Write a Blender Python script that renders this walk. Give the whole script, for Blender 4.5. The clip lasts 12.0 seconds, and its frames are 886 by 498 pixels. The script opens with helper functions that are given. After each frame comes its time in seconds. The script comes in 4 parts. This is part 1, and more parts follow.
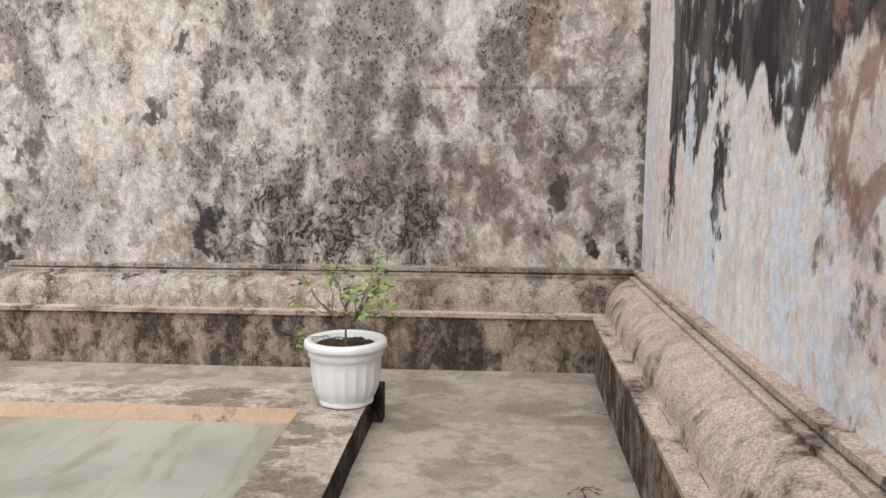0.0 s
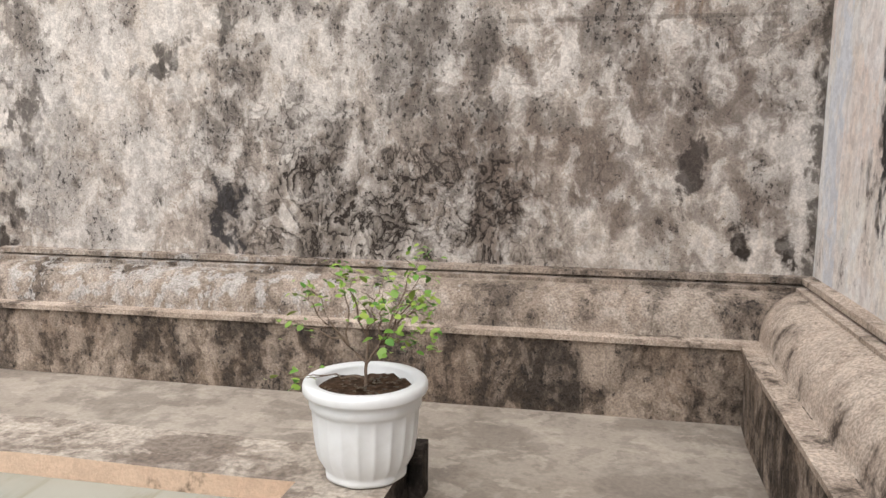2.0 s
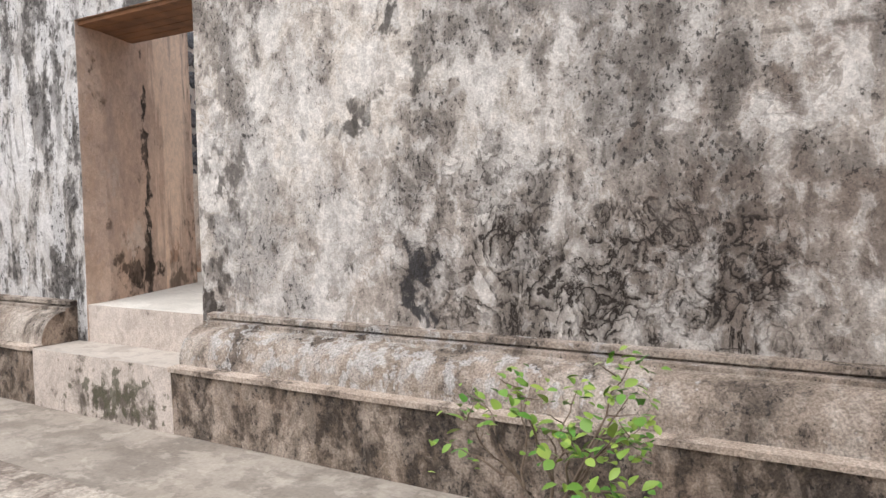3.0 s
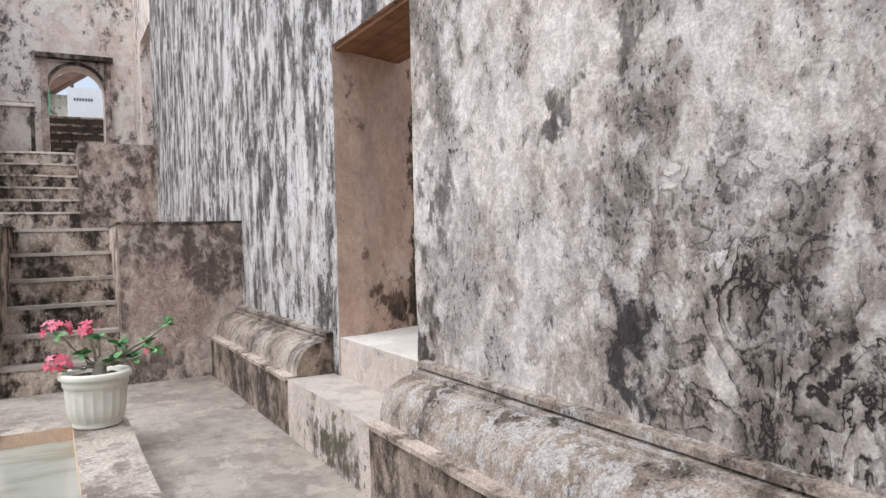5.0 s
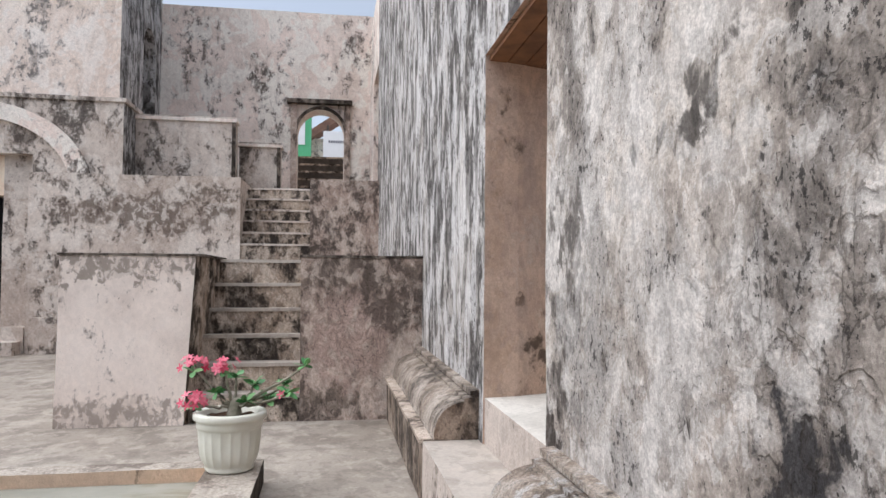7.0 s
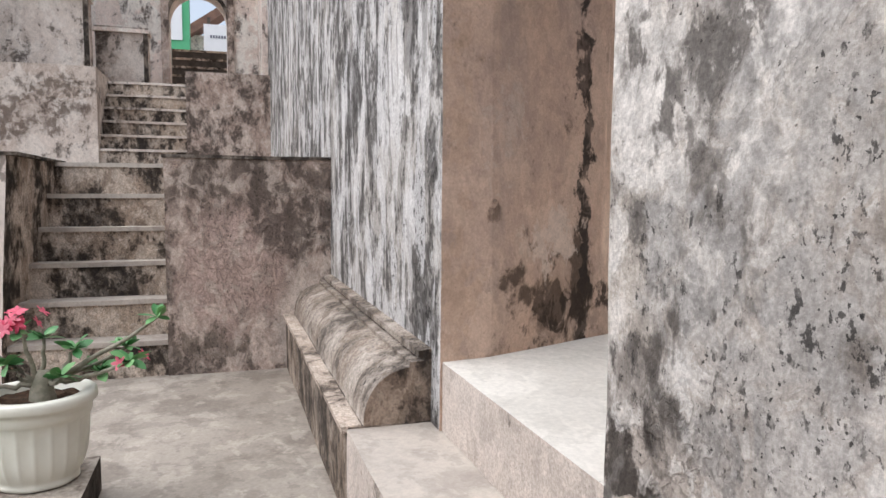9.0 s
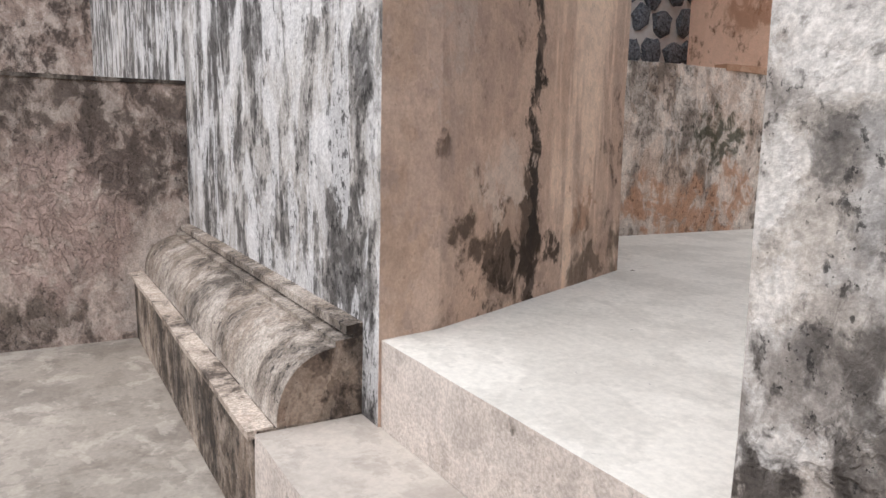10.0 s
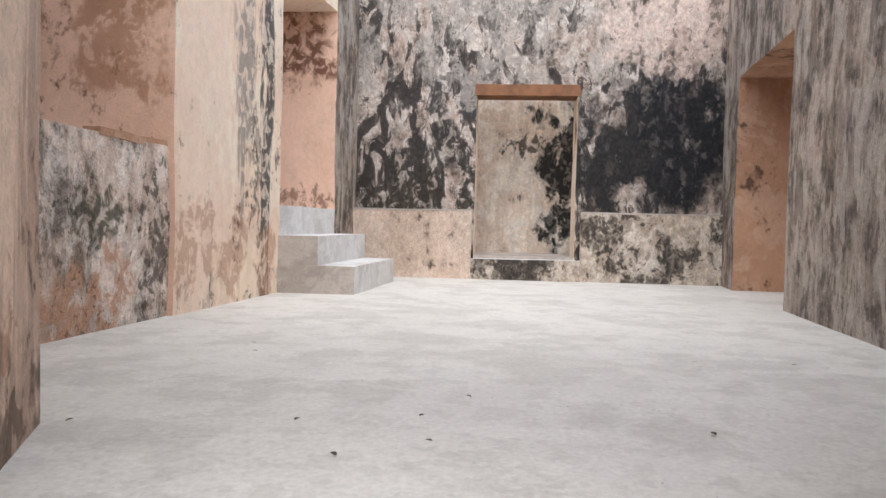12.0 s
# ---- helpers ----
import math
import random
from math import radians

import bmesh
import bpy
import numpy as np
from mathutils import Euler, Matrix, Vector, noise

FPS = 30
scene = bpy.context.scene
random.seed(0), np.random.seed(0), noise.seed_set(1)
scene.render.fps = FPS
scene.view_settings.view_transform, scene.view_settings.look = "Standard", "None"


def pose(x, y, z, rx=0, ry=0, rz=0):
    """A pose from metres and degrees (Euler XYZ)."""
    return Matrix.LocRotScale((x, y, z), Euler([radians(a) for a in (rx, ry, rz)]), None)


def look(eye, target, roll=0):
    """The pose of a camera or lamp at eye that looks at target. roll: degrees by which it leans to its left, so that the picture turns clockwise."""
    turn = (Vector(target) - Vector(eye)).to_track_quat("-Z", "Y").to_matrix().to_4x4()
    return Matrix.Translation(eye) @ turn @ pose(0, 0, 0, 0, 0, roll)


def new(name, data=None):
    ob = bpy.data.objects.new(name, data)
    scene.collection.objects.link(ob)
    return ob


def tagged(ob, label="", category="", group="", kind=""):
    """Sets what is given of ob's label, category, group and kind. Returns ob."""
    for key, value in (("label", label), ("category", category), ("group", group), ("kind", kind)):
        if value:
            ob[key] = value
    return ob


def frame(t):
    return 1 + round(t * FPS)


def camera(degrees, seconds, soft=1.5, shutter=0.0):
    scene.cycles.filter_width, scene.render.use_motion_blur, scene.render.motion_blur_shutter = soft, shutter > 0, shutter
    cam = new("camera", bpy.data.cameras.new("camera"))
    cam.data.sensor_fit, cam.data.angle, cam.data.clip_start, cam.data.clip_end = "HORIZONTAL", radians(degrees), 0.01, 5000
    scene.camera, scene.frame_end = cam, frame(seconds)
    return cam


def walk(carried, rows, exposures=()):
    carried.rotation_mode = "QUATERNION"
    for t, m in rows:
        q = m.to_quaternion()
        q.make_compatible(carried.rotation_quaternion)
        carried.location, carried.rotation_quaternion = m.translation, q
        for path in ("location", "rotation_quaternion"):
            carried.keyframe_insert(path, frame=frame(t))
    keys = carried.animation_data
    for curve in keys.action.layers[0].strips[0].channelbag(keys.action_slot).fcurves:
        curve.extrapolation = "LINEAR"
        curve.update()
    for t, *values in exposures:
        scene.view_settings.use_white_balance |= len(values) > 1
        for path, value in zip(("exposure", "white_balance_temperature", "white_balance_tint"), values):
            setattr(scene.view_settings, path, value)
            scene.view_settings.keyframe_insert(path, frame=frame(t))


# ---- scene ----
cam = camera(63.9, 12.0)
PATH = [
    (0, (-0.217, 0.431, 1.352), (-0.323, 2.416, 1.132), 0.4),
    (0.5, (-0.209, 0.7, 1.299), (-0.136, 2.674, 0.986), 0.8),
    (1, (-0.197, 1.034, 1.379), (-0.158, 3.004, 1.037), 0.7),
    (1.5, (-0.201, 1.37, 1.282), (-0.295, 3.344, 0.976), 0.9),
    (2, (-0.193, 1.739, 1.242), (-0.58, 3.683, 0.982), 0.5),
    (2.5, (-0.195, 2.112, 1.247), (-0.919, 3.966, 1.057), -0.2),
    (3, (-0.281, 2.452, 1.273), (-1.29, 4.175, 1.159), -1.1),
    (3.5, (-0.284, 2.782, 1.266), (-1.542, 4.335, 1.207), -1.7),
    (3.7, (-0.305, 2.933, 1.286), (-1.651, 4.411, 1.227), -1.8),
    (5.3, (-0.475, 3.916, 1.32), (-2.286, 4.765, 1.299), -1.2),
    (5.5, (-0.537, 3.999, 1.329), (-2.383, 4.769, 1.318), -0.9),
    (6, (-0.609, 4.223, 1.32), (-2.526, 4.794, 1.338), -0.3),
    (6.5, (-0.742, 4.443, 1.325), (-2.697, 4.862, 1.376), 0.2),
    (7, (-0.975, 4.595, 1.332), (-2.949, 4.91, 1.41), 0.3),
    (7.2, (-1.168, 4.614, 1.326), (-3.14, 4.945, 1.3), 0.3),
    (8.8, (-2.338, 4.706, 1.278), (-4.261, 5.242, 1.144), 0.0),
    (9, (-2.478, 4.7, 1.271), (-4.381, 5.296, 1.114), 0.2),
    (9.5, (-2.837, 4.643, 1.247), (-4.672, 5.403, 1.013), 0.4),
    (10, (-3.168, 4.63, 1.221), (-4.874, 5.627, 0.911), 1.0),
    (10.5, (-3.484, 4.703, 1.23), (-4.956, 6.019, 0.914), 1.3),
    (11, (-3.765, 4.771, 1.236), (-4.895, 6.4, 0.973), 1.5),
    (11.5, (-4.008, 4.881, 1.232), (-4.692, 6.751, 1.044), 1.4),
    (12, (-4.17, 4.968, 1.245), (-4.34, 6.959, 1.176), 1.3),
]
EXPOSURES = [(0.0, 0.4, 6450, 10), (1.5, 0.45, 6600, 10), (2.5, 0.5, 6350, 10), (3.5, 0.5, 6100, 10), (5.5, 0.44, 5950, 10), (7.0, 0.38, 5970, 10), (9.0, 0.47, 6050, 10), (10.5, 0.5, 6000, 10), (12.0, 0.6, 5900, 10)]
SKY_STRENGTH, SUN_STRENGTH = 0.15, 2.6
WATER_Z = 0.07
PLASTER_SATURATION = 0.95
walk(cam, [(t, look(eye, target, roll)) for t, eye, target, roll in PATH], EXPOSURES)

# ---- light: a bright overcast sky ----
world = bpy.data.worlds.new("sky")
scene.world = world
world.use_nodes = True
wn = world.node_tree.nodes
wl = world.node_tree.links
sky = wn.new("ShaderNodeTexSky")
sky.sky_type = "NISHITA"
sky.sun_disc = False
sky.sun_elevation, sky.sun_rotation = radians(56), radians(177)
sky.dust_density = 3.0
soft_sky = wn.new("ShaderNodeHueSaturation")
soft_sky.inputs["Saturation"].default_value = 0.42
wl.new(sky.outputs["Color"], soft_sky.inputs["Color"])
wl.new(soft_sky.outputs["Color"], wn["Background"].inputs["Color"])
wn["Background"].inputs["Strength"].default_value = SKY_STRENGTH
sun_data = bpy.data.lights.new("sun", "SUN")
sun_data.energy, sun_data.angle, sun_data.color = SUN_STRENGTH, radians(110), (1.0, 0.97, 0.93)
sun = new("sun", sun_data)
sun.matrix_world = look((-3.5, -9, 18), (-4, 3, 0))

# ---- material tools ----


class Nodes:
    """A small builder for one node material."""

    def __init__(self, name):
        self.m = bpy.data.materials.new(name)
        self.m.use_nodes = True
        self.t = self.m.node_tree
        self.b = self.t.nodes["Principled BSDF"]
        self.p = self.t.nodes.new("ShaderNodeTexCoord").outputs["Object"]
        self.fields = {}

    def put(self, socket, value):
        if isinstance(value, (int, float)):
            socket.default_value = value
        elif isinstance(value, tuple):
            socket.default_value = value if len(socket.default_value) == len(value) else (*value, 1.0)
        else:
            self.t.links.new(value, socket)

    def math(self, op, a, b=0.0, clamp=False):
        n = self.t.nodes.new("ShaderNodeMath")
        n.operation, n.use_clamp = op, clamp
        self.put(n.inputs[0], a)
        self.put(n.inputs[1], b)
        return n.outputs[0]

    def vec(self, op, a, b):
        n = self.t.nodes.new("ShaderNodeVectorMath")
        n.operation = op
        self.put(n.inputs[0], a)
        self.put(n.inputs[1], b)
        return n.outputs["Value"] if op in ("LENGTH", "DOT_PRODUCT", "DISTANCE") else n.outputs["Vector"]

    def stretch(self, sx, sy, sz, move=(0.0, 0.0, 0.0)):
        return self.vec("ADD", self.vec("MULTIPLY", self.p, (sx, sy, sz)), move)

    def noise(self, scale, detail=4.0, rough=0.55, vec=None, warp=0.0, colour=False):
        n = self.t.nodes.new("ShaderNodeTexNoise")
        self.put(n.inputs["Vector"], vec or self.p)
        n.inputs["Scale"].default_value, n.inputs["Detail"].default_value = scale, detail
        n.inputs["Roughness"].default_value, n.inputs["Distortion"].default_value = rough, warp
        return n.outputs["Color"] if colour else n.outputs["Fac"]

    def cells(self, scale, vec=None, feature="DISTANCE_TO_EDGE"):
        n = self.t.nodes.new("ShaderNodeTexVoronoi")
        n.feature = feature
        self.put(n.inputs["Vector"], vec or self.p)
        n.inputs["Scale"].default_value = scale
        return n.outputs["Distance"]

    def warped(self, amount, scale=2.0, detail=3.0):
        c = self.noise(scale, detail, colour=True)
        return self.vec("ADD", self.p, self.vec("MULTIPLY", self.vec("SUBTRACT", c, (0.5, 0.5, 0.5)), (amount,) * 3))

    def ramp(self, v, a, b, lo=0.0, hi=1.0):
        n = self.t.nodes.new("ShaderNodeMapRange")
        n.interpolation_type = "SMOOTHSTEP"
        self.put(n.inputs["Value"], v)
        for k, x in (("From Min", a), ("From Max", b), ("To Min", lo), ("To Max", hi)):
            n.inputs[k].default_value = x
        return n.outputs["Result"]

    def mix(self, a, b, fac, kind="MIX"):
        n = self.t.nodes.new("ShaderNodeMix")
        n.data_type, n.blend_type = "RGBA", kind
        self.put(n.inputs["Factor"], fac)
        self.put(n.inputs["A"], a)
        self.put(n.inputs["B"], b)
        return n.outputs["Result"]

    def mul(self, a, b):
        return self.math("MULTIPLY", a, b, True)

    def rag(self, scale, tall=0.75):
        """The shared ragged field that frays the edges of stains."""
        if scale not in self.fields:
            n = self.noise(scale, 10.0, 0.62, self.stretch(1, 1, tall, (scale, 3.1, 0.7)), warp=0.3)
            self.fields[scale] = self.math("SUBTRACT", n, 0.5)
        return self.fields[scale]

    def blot(self, centre, size, rag=0.5, soft=0.3):
        """A stain, or painted light or shade, with a ragged edge round a place, with its half sizes."""
        d = self.vec("DIVIDE", self.vec("SUBTRACT", self.p, centre), size)
        r = self.vec("LENGTH", d, (0.0, 0.0, 0.0))
        if size[2] > 4 * min(size) and min(size) >= 0.08:
            field = self.rag(8.0, 0.12)
        else:
            field = self.rag(13.0 if min(size) < 0.16 else 3.4)
        return self.ramp(self.math("ADD", r, self.math("MULTIPLY", field, rag * 15.0)), 1.0 + soft, 1.0 - soft)

    def axis(self, i):
        n = self.t.nodes.new("ShaderNodeSeparateXYZ")
        self.put(n.inputs[0], self.p)
        return n.outputs[i]

    def finish(self, colour, rough=0.85, height=None, depth=0.01, spec=0.3, strength=1.0):
        self.put(self.b.inputs["Base Color"], colour)
        self.put(self.b.inputs["Roughness"], rough)
        self.b.inputs["Specular IOR Level"].default_value = spec
        if height is not None:
            n = self.t.nodes.new("ShaderNodeBump")
            n.inputs["Strength"].default_value, n.inputs["Distance"].default_value = strength, depth
            self.put(n.inputs["Height"], height)
            self.t.links.new(n.outputs["Normal"], self.b.inputs["Normal"])
        return self.m


BLACK = (0.03, 0.027, 0.025)


def lift(c, f):
    return tuple(min(0.86, v * f) for v in c)


def plaster(name, base, second, pale, mould, mould_at=0.56, streak=0.0, spots=0.5, cracks=0.0,
            soft=0.14, blots=(), patch=0.5, rough=0.88, relief=0.006, mould_scale=1.1, grain=0.22, bright=1.25,
            curtain=None, flakes=0.0, worn=1.0, veil=0.92):
    """Old lime plaster. blots: rows of (centre, half sizes, colour, strength, rag).
    curtain: (height, drop, colour, y where it ends) of growth that hangs from the wall head.
    flakes: how much of the coat has peeled off in crisp scales. worn: how uneven the coats are. veil: how dense the growth is."""
    base, second, pale, mould = lift(base, bright), lift(second, bright * 0.94), lift(pale, bright * 0.97), lift(mould, 0.55)
    k = Nodes(name)
    big = k.noise(0.7, 5.0, 0.58, warp=0.4)
    flake = k.noise(2.1, 12.0, 0.62, k.stretch(1, 1, 0.85, (7.3, 2.1, 4.4)), warp=0.5)
    mid = k.noise(5.5, 11.0, 0.62, k.stretch(1, 1, 0.72, (2.3, 6.1, 0.4)), warp=0.3)
    tooth = k.noise(24.0, 7.0, 0.62, k.stretch(1, 1, 0.8, (1.7, 9.1, 3.3)))
    fine = k.noise(95.0, 4.0, 0.7)
    # broad tones, worn coats
    c = k.mix(base, second, k.ramp(big, 0.40, 0.60))
    coat = k.ramp(flake, 0.505, 0.53)
    chip = k.noise(10.0, 9.0, 0.60, k.stretch(1, 1, 0.8, (6.6, 0.2, 7.1)), warp=0.6)
    c = k.mix(c, pale, k.math("MULTIPLY", coat, patch * 0.8))
    c = k.mix(c, second, k.math("MULTIPLY", k.ramp(mid, 0.51, 0.56), 0.55 * worn))
    c = k.mix(c, pale, k.math("MULTIPLY", k.ramp(mid, 0.47, 0.42), 0.7 * patch * worn))
    c = k.mix(c, lift(second, 0.72), k.math("MULTIPLY", k.mul(k.ramp(chip, 0.55, 0.565), k.ramp(big, 0.36, 0.56)), 0.75 * worn))
    c = k.mix(c, pale, k.math("MULTIPLY", k.ramp(chip, 0.435, 0.42), 0.8 * patch * worn))
    # grey weathering, thin where it begins and black at its heart
    body = k.noise(mould_scale, 13.0, 0.65, k.stretch(1, 1, 0.6, (5.5, 1.5, 8.2)), warp=0.35)
    if streak > 0:
        run = k.noise(2.6, 12.0, 0.64, k.stretch(2.3, 2.3, 0.36, (3.0, 5.0, 1.0)), warp=0.3)
        body = k.math("ADD", k.math("MULTIPLY", body, 1.0 - 0.65 * streak), k.math("MULTIPLY", run, 0.65 * streak))
    at = 0.5 + (mould_at - 0.5) * 0.75
    grow = k.math("ADD", body, k.math("ADD", k.math("MULTIPLY", k.math("SUBTRACT", mid, 0.5), 0.75), k.math("MULTIPLY", k.math("SUBTRACT", tooth, 0.5), 0.45)))
    thin = k.ramp(grow, at - soft * 0.5, at + soft * 0.4)
    c = k.mix(c, mould, k.math("MULTIPLY", thin, k.ramp(chip, 0.42, 0.54, 0.55 * veil, veil)))
    core = k.ramp(grow, at + soft * 0.55, at + soft * 0.55 + 0.03)
    c = k.mix(c, BLACK, k.math("MULTIPLY", core, 0.75 * spots * veil * veil))
    if streak > 0:
        lane = k.noise(3.2, 10.0, 0.62, k.stretch(1.9, 1.9, 0.5, (9.0, 4.0, 2.0)), warp=0.7)
        c = k.mix(c, pale, k.math("MULTIPLY", k.ramp(lane, 0.48, 0.44), 0.85 * streak))
        c = k.mix(c, mould, k.math("MULTIPLY", k.mul(k.ramp(lane, 0.51, 0.545), k.ramp(big, 0.62, 0.42, 0.15, 0.9)), 0.85 * streak))
    if flakes > 0:
        scale = k.noise(5.6, 12.0, 0.62, k.stretch(1, 1, 0.42, (0.3, 8.0, 5.5)), warp=0.8)
        gone = k.ramp(scale, 0.515, 0.523)
        rim = k.mul(k.ramp(scale, 0.50, 0.514), k.ramp(scale, 0.524, 0.518))
        c = k.mix(c, lift(mould, 0.9), k.math("MULTIPLY", gone, flakes))
        c = k.mix(c, BLACK, k.math("MULTIPLY", k.mul(k.ramp(scale, 0.55, 0.57), gone), flakes))
        c = k.mix(c, pale, k.math("MULTIPLY", rim, 0.8 * flakes))
    if curtain:
        z0, drop, hang, y_end = curtain
        runs = k.noise(1.0, 9.0, 0.60, k.stretch(1.7, 1.7, 0.22, (0.4, 1.9, 0.0)), warp=0.25)
        low = k.math("ADD", k.axis(2), k.math("MULTIPLY", k.math("SUBTRACT", runs, 0.5), drop))
        shade = k.mix(hang, lift(hang, 3.2), k.ramp(k.noise(2.4, 11.0, 0.68, k.stretch(1.5, 1.5, 0.4, (3, 1, 2)), warp=0.3), 0.44, 0.60))
        side = k.math("ADD", k.axis(1), k.math("MULTIPLY", k.rag(3.4), 0.5))
        m = k.mul(k.ramp(low, z0 - 0.015, z0 + 0.03), k.ramp(side, y_end + 0.03, y_end - 0.03))
        c = k.mix(c, shade, k.math("MULTIPLY", m, k.ramp(mid, 0.36, 0.44, 0.55, 1.0)))
    for centre, size, colour, strength, rag in blots:
        b = k.blot(centre, size, rag)
        c = k.mix(c, colour, k.math("MULTIPLY", b, k.ramp(chip, 0.42, 0.52, (0.3 if strength < 0.9 else 0.88) * strength, min(1.0, strength * 1.08))))
    # growth in specks, and pores
    dots = k.mul(k.ramp(k.noise(42.0, 7.0, 0.66, k.stretch(1, 1, 0.7)), 0.55, 0.60), k.ramp(grow, at - 0.05, at + 0.06))
    c = k.mix(c, BLACK, k.math("MULTIPLY", dots, 0.95 * spots))
    pits = k.mul(k.ramp(k.noise(75.0, 3.0, 0.6), 0.64, 0.68), k.ramp(mid, 0.42, 0.54))
    c = k.mix(c, BLACK, k.math("MULTIPLY", pits, min(0.9, spots * 1.2)))
    height = k.math("ADD", k.math("MULTIPLY", fine, 0.22), k.math("ADD", k.math("MULTIPLY", coat, 0.15), k.math("ADD", k.math("MULTIPLY", mid, 0.7), k.math("MULTIPLY", tooth, 0.7))))
    if cracks > 0:
        # tide marks: closed rings with a dark rim, crowded where the damp rose
        ringed = k.cells(5.6, k.warped(0.26, 5.0, 6.0), "F1")
        tide = k.noise(3.3, 7.0, 0.56, k.stretch(1.15, 1.15, 0.7, (4.2, 6.1, 2.9)), warp=0.5)
        lines = None
        for field, level, wide in ((ringed, 0.34, 0.05), (ringed, 0.55, 0.04), (tide, 0.47, 0.012), (tide, 0.545, 0.010)):
            d = k.math("SUBTRACT", field, level)
            one = k.math("MAXIMUM", k.ramp(k.math("ABSOLUTE", d), wide, wide * 0.25), k.mul(k.ramp(d, -wide * 4, 0.0, 0.0, 0.55), k.ramp(d, 0.004, -0.004)))
            lines = one if lines is None else k.math("MAXIMUM", lines, one)
        wear = k.ramp(k.noise(1.1, 6.0, 0.6, k.stretch(1, 1, 1, (2.2, 8.8, 0.7))), 0.56, 0.62, 0.0, 0.35)
        for centre, size, colour, strength, rag in blots[:1]:
            wear = k.math("MAXIMUM", wear, k.blot(centre, size, rag, 0.4))
            wear = k.math("MAXIMUM", wear, k.math("MULTIPLY", k.blot((centre[0] - 0.55, centre[1], centre[2] + 0.25), (size[0] * 0.6, size[1], size[2] * 1.4), rag, 0.4), 0.55))
        line = k.mul(lines, k.mul(wear, k.ramp(chip, 0.43, 0.50, 0.5, 1.0)))
        c = k.mix(c, (0.035, 0.028, 0.024), k.math("MULTIPLY", line, cracks))
        height = k.math("SUBTRACT", height, k.math("MULTIPLY", line, 0.5))
    v = k.t.nodes.new("ShaderNodeHueSaturation")
    k.put(v.inputs["Value"], k.math("MULTIPLY", k.ramp(fine, 0.36, 0.64, 1.0 - grain * 0.8, 1.0 + grain * 0.6), k.ramp(tooth, 0.42, 0.58, 1.0 - 0.16 * worn, 1.0 + 0.11 * worn)))
    v.inputs["Saturation"].default_value = PLASTER_SATURATION
    k.put(v.inputs["Color"], c)
    return k.finish(v.outputs["Color"], k.ramp(mid, 0.3, 0.7, rough - 0.08, rough + 0.08), height, relief * 1.8, 0.1)


def concrete(name, base, second, dark, rough=0.6, amount=0.5, grain=0.12, relief=0.002, specks=0.0, scuffs=0.45):
    k = Nodes(name)
    big = k.noise(0.55, 6.0, 0.6, warp=0.5)
    mid = k.noise(2.2, 7.0, 0.60, k.stretch(0.95, 1.05, 1, (4.0, 2.0, 1.0)), warp=0.1)
    fine = k.noise(45.0, 5.0, 0.7)
    c = k.mix(base, second, k.ramp(big, 0.38, 0.62))
    c = k.mix(c, dark, k.math("MULTIPLY", k.ramp(mid, 0.49, 0.58), amount))
    c = k.mix(c, dark, k.math("MULTIPLY", k.ramp(k.noise(8.0, 7.0, 0.65, k.stretch(1, 1, 1), warp=0.1), 0.525, 0.565), amount * 0.7))
    c = k.mix(c, lift(second, 1.25), k.math("MULTIPLY", k.ramp(k.noise(5.0, 9.0, 0.64, k.stretch(0.8, 1.15, 1, (8.0, 3.0, 1.0)), warp=0.4), 0.535, 0.59), scuffs))
    if specks:
        c = k.mix(c, BLACK, k.math("MULTIPLY", k.ramp(k.noise(26.0, 5.0, 0.6), 0.7, 0.74), specks))
    v = k.t.nodes.new("ShaderNodeHueSaturation")
    k.put(v.inputs["Value"], k.ramp(fine, 0.3, 0.7, 1 - grain, 1 + grain))
    k.put(v.inputs["Color"], c)
    return k.finish(v.outputs["Color"], k.ramp(mid, 0.3, 0.7, rough - 0.1, rough + 0.1), k.math("ADD", mid, k.math("MULTIPLY", fine, 0.3)), relief)


def plain(name, colour, other, scale=12.0, rough=0.5, spec=0.4, depth=0.001):
    k = Nodes(name)
    n = k.noise(scale, 6.0, 0.65)
    return k.finish(k.mix(colour, other, k.ramp(n, 0.35, 0.7)), rough, n, depth, spec)


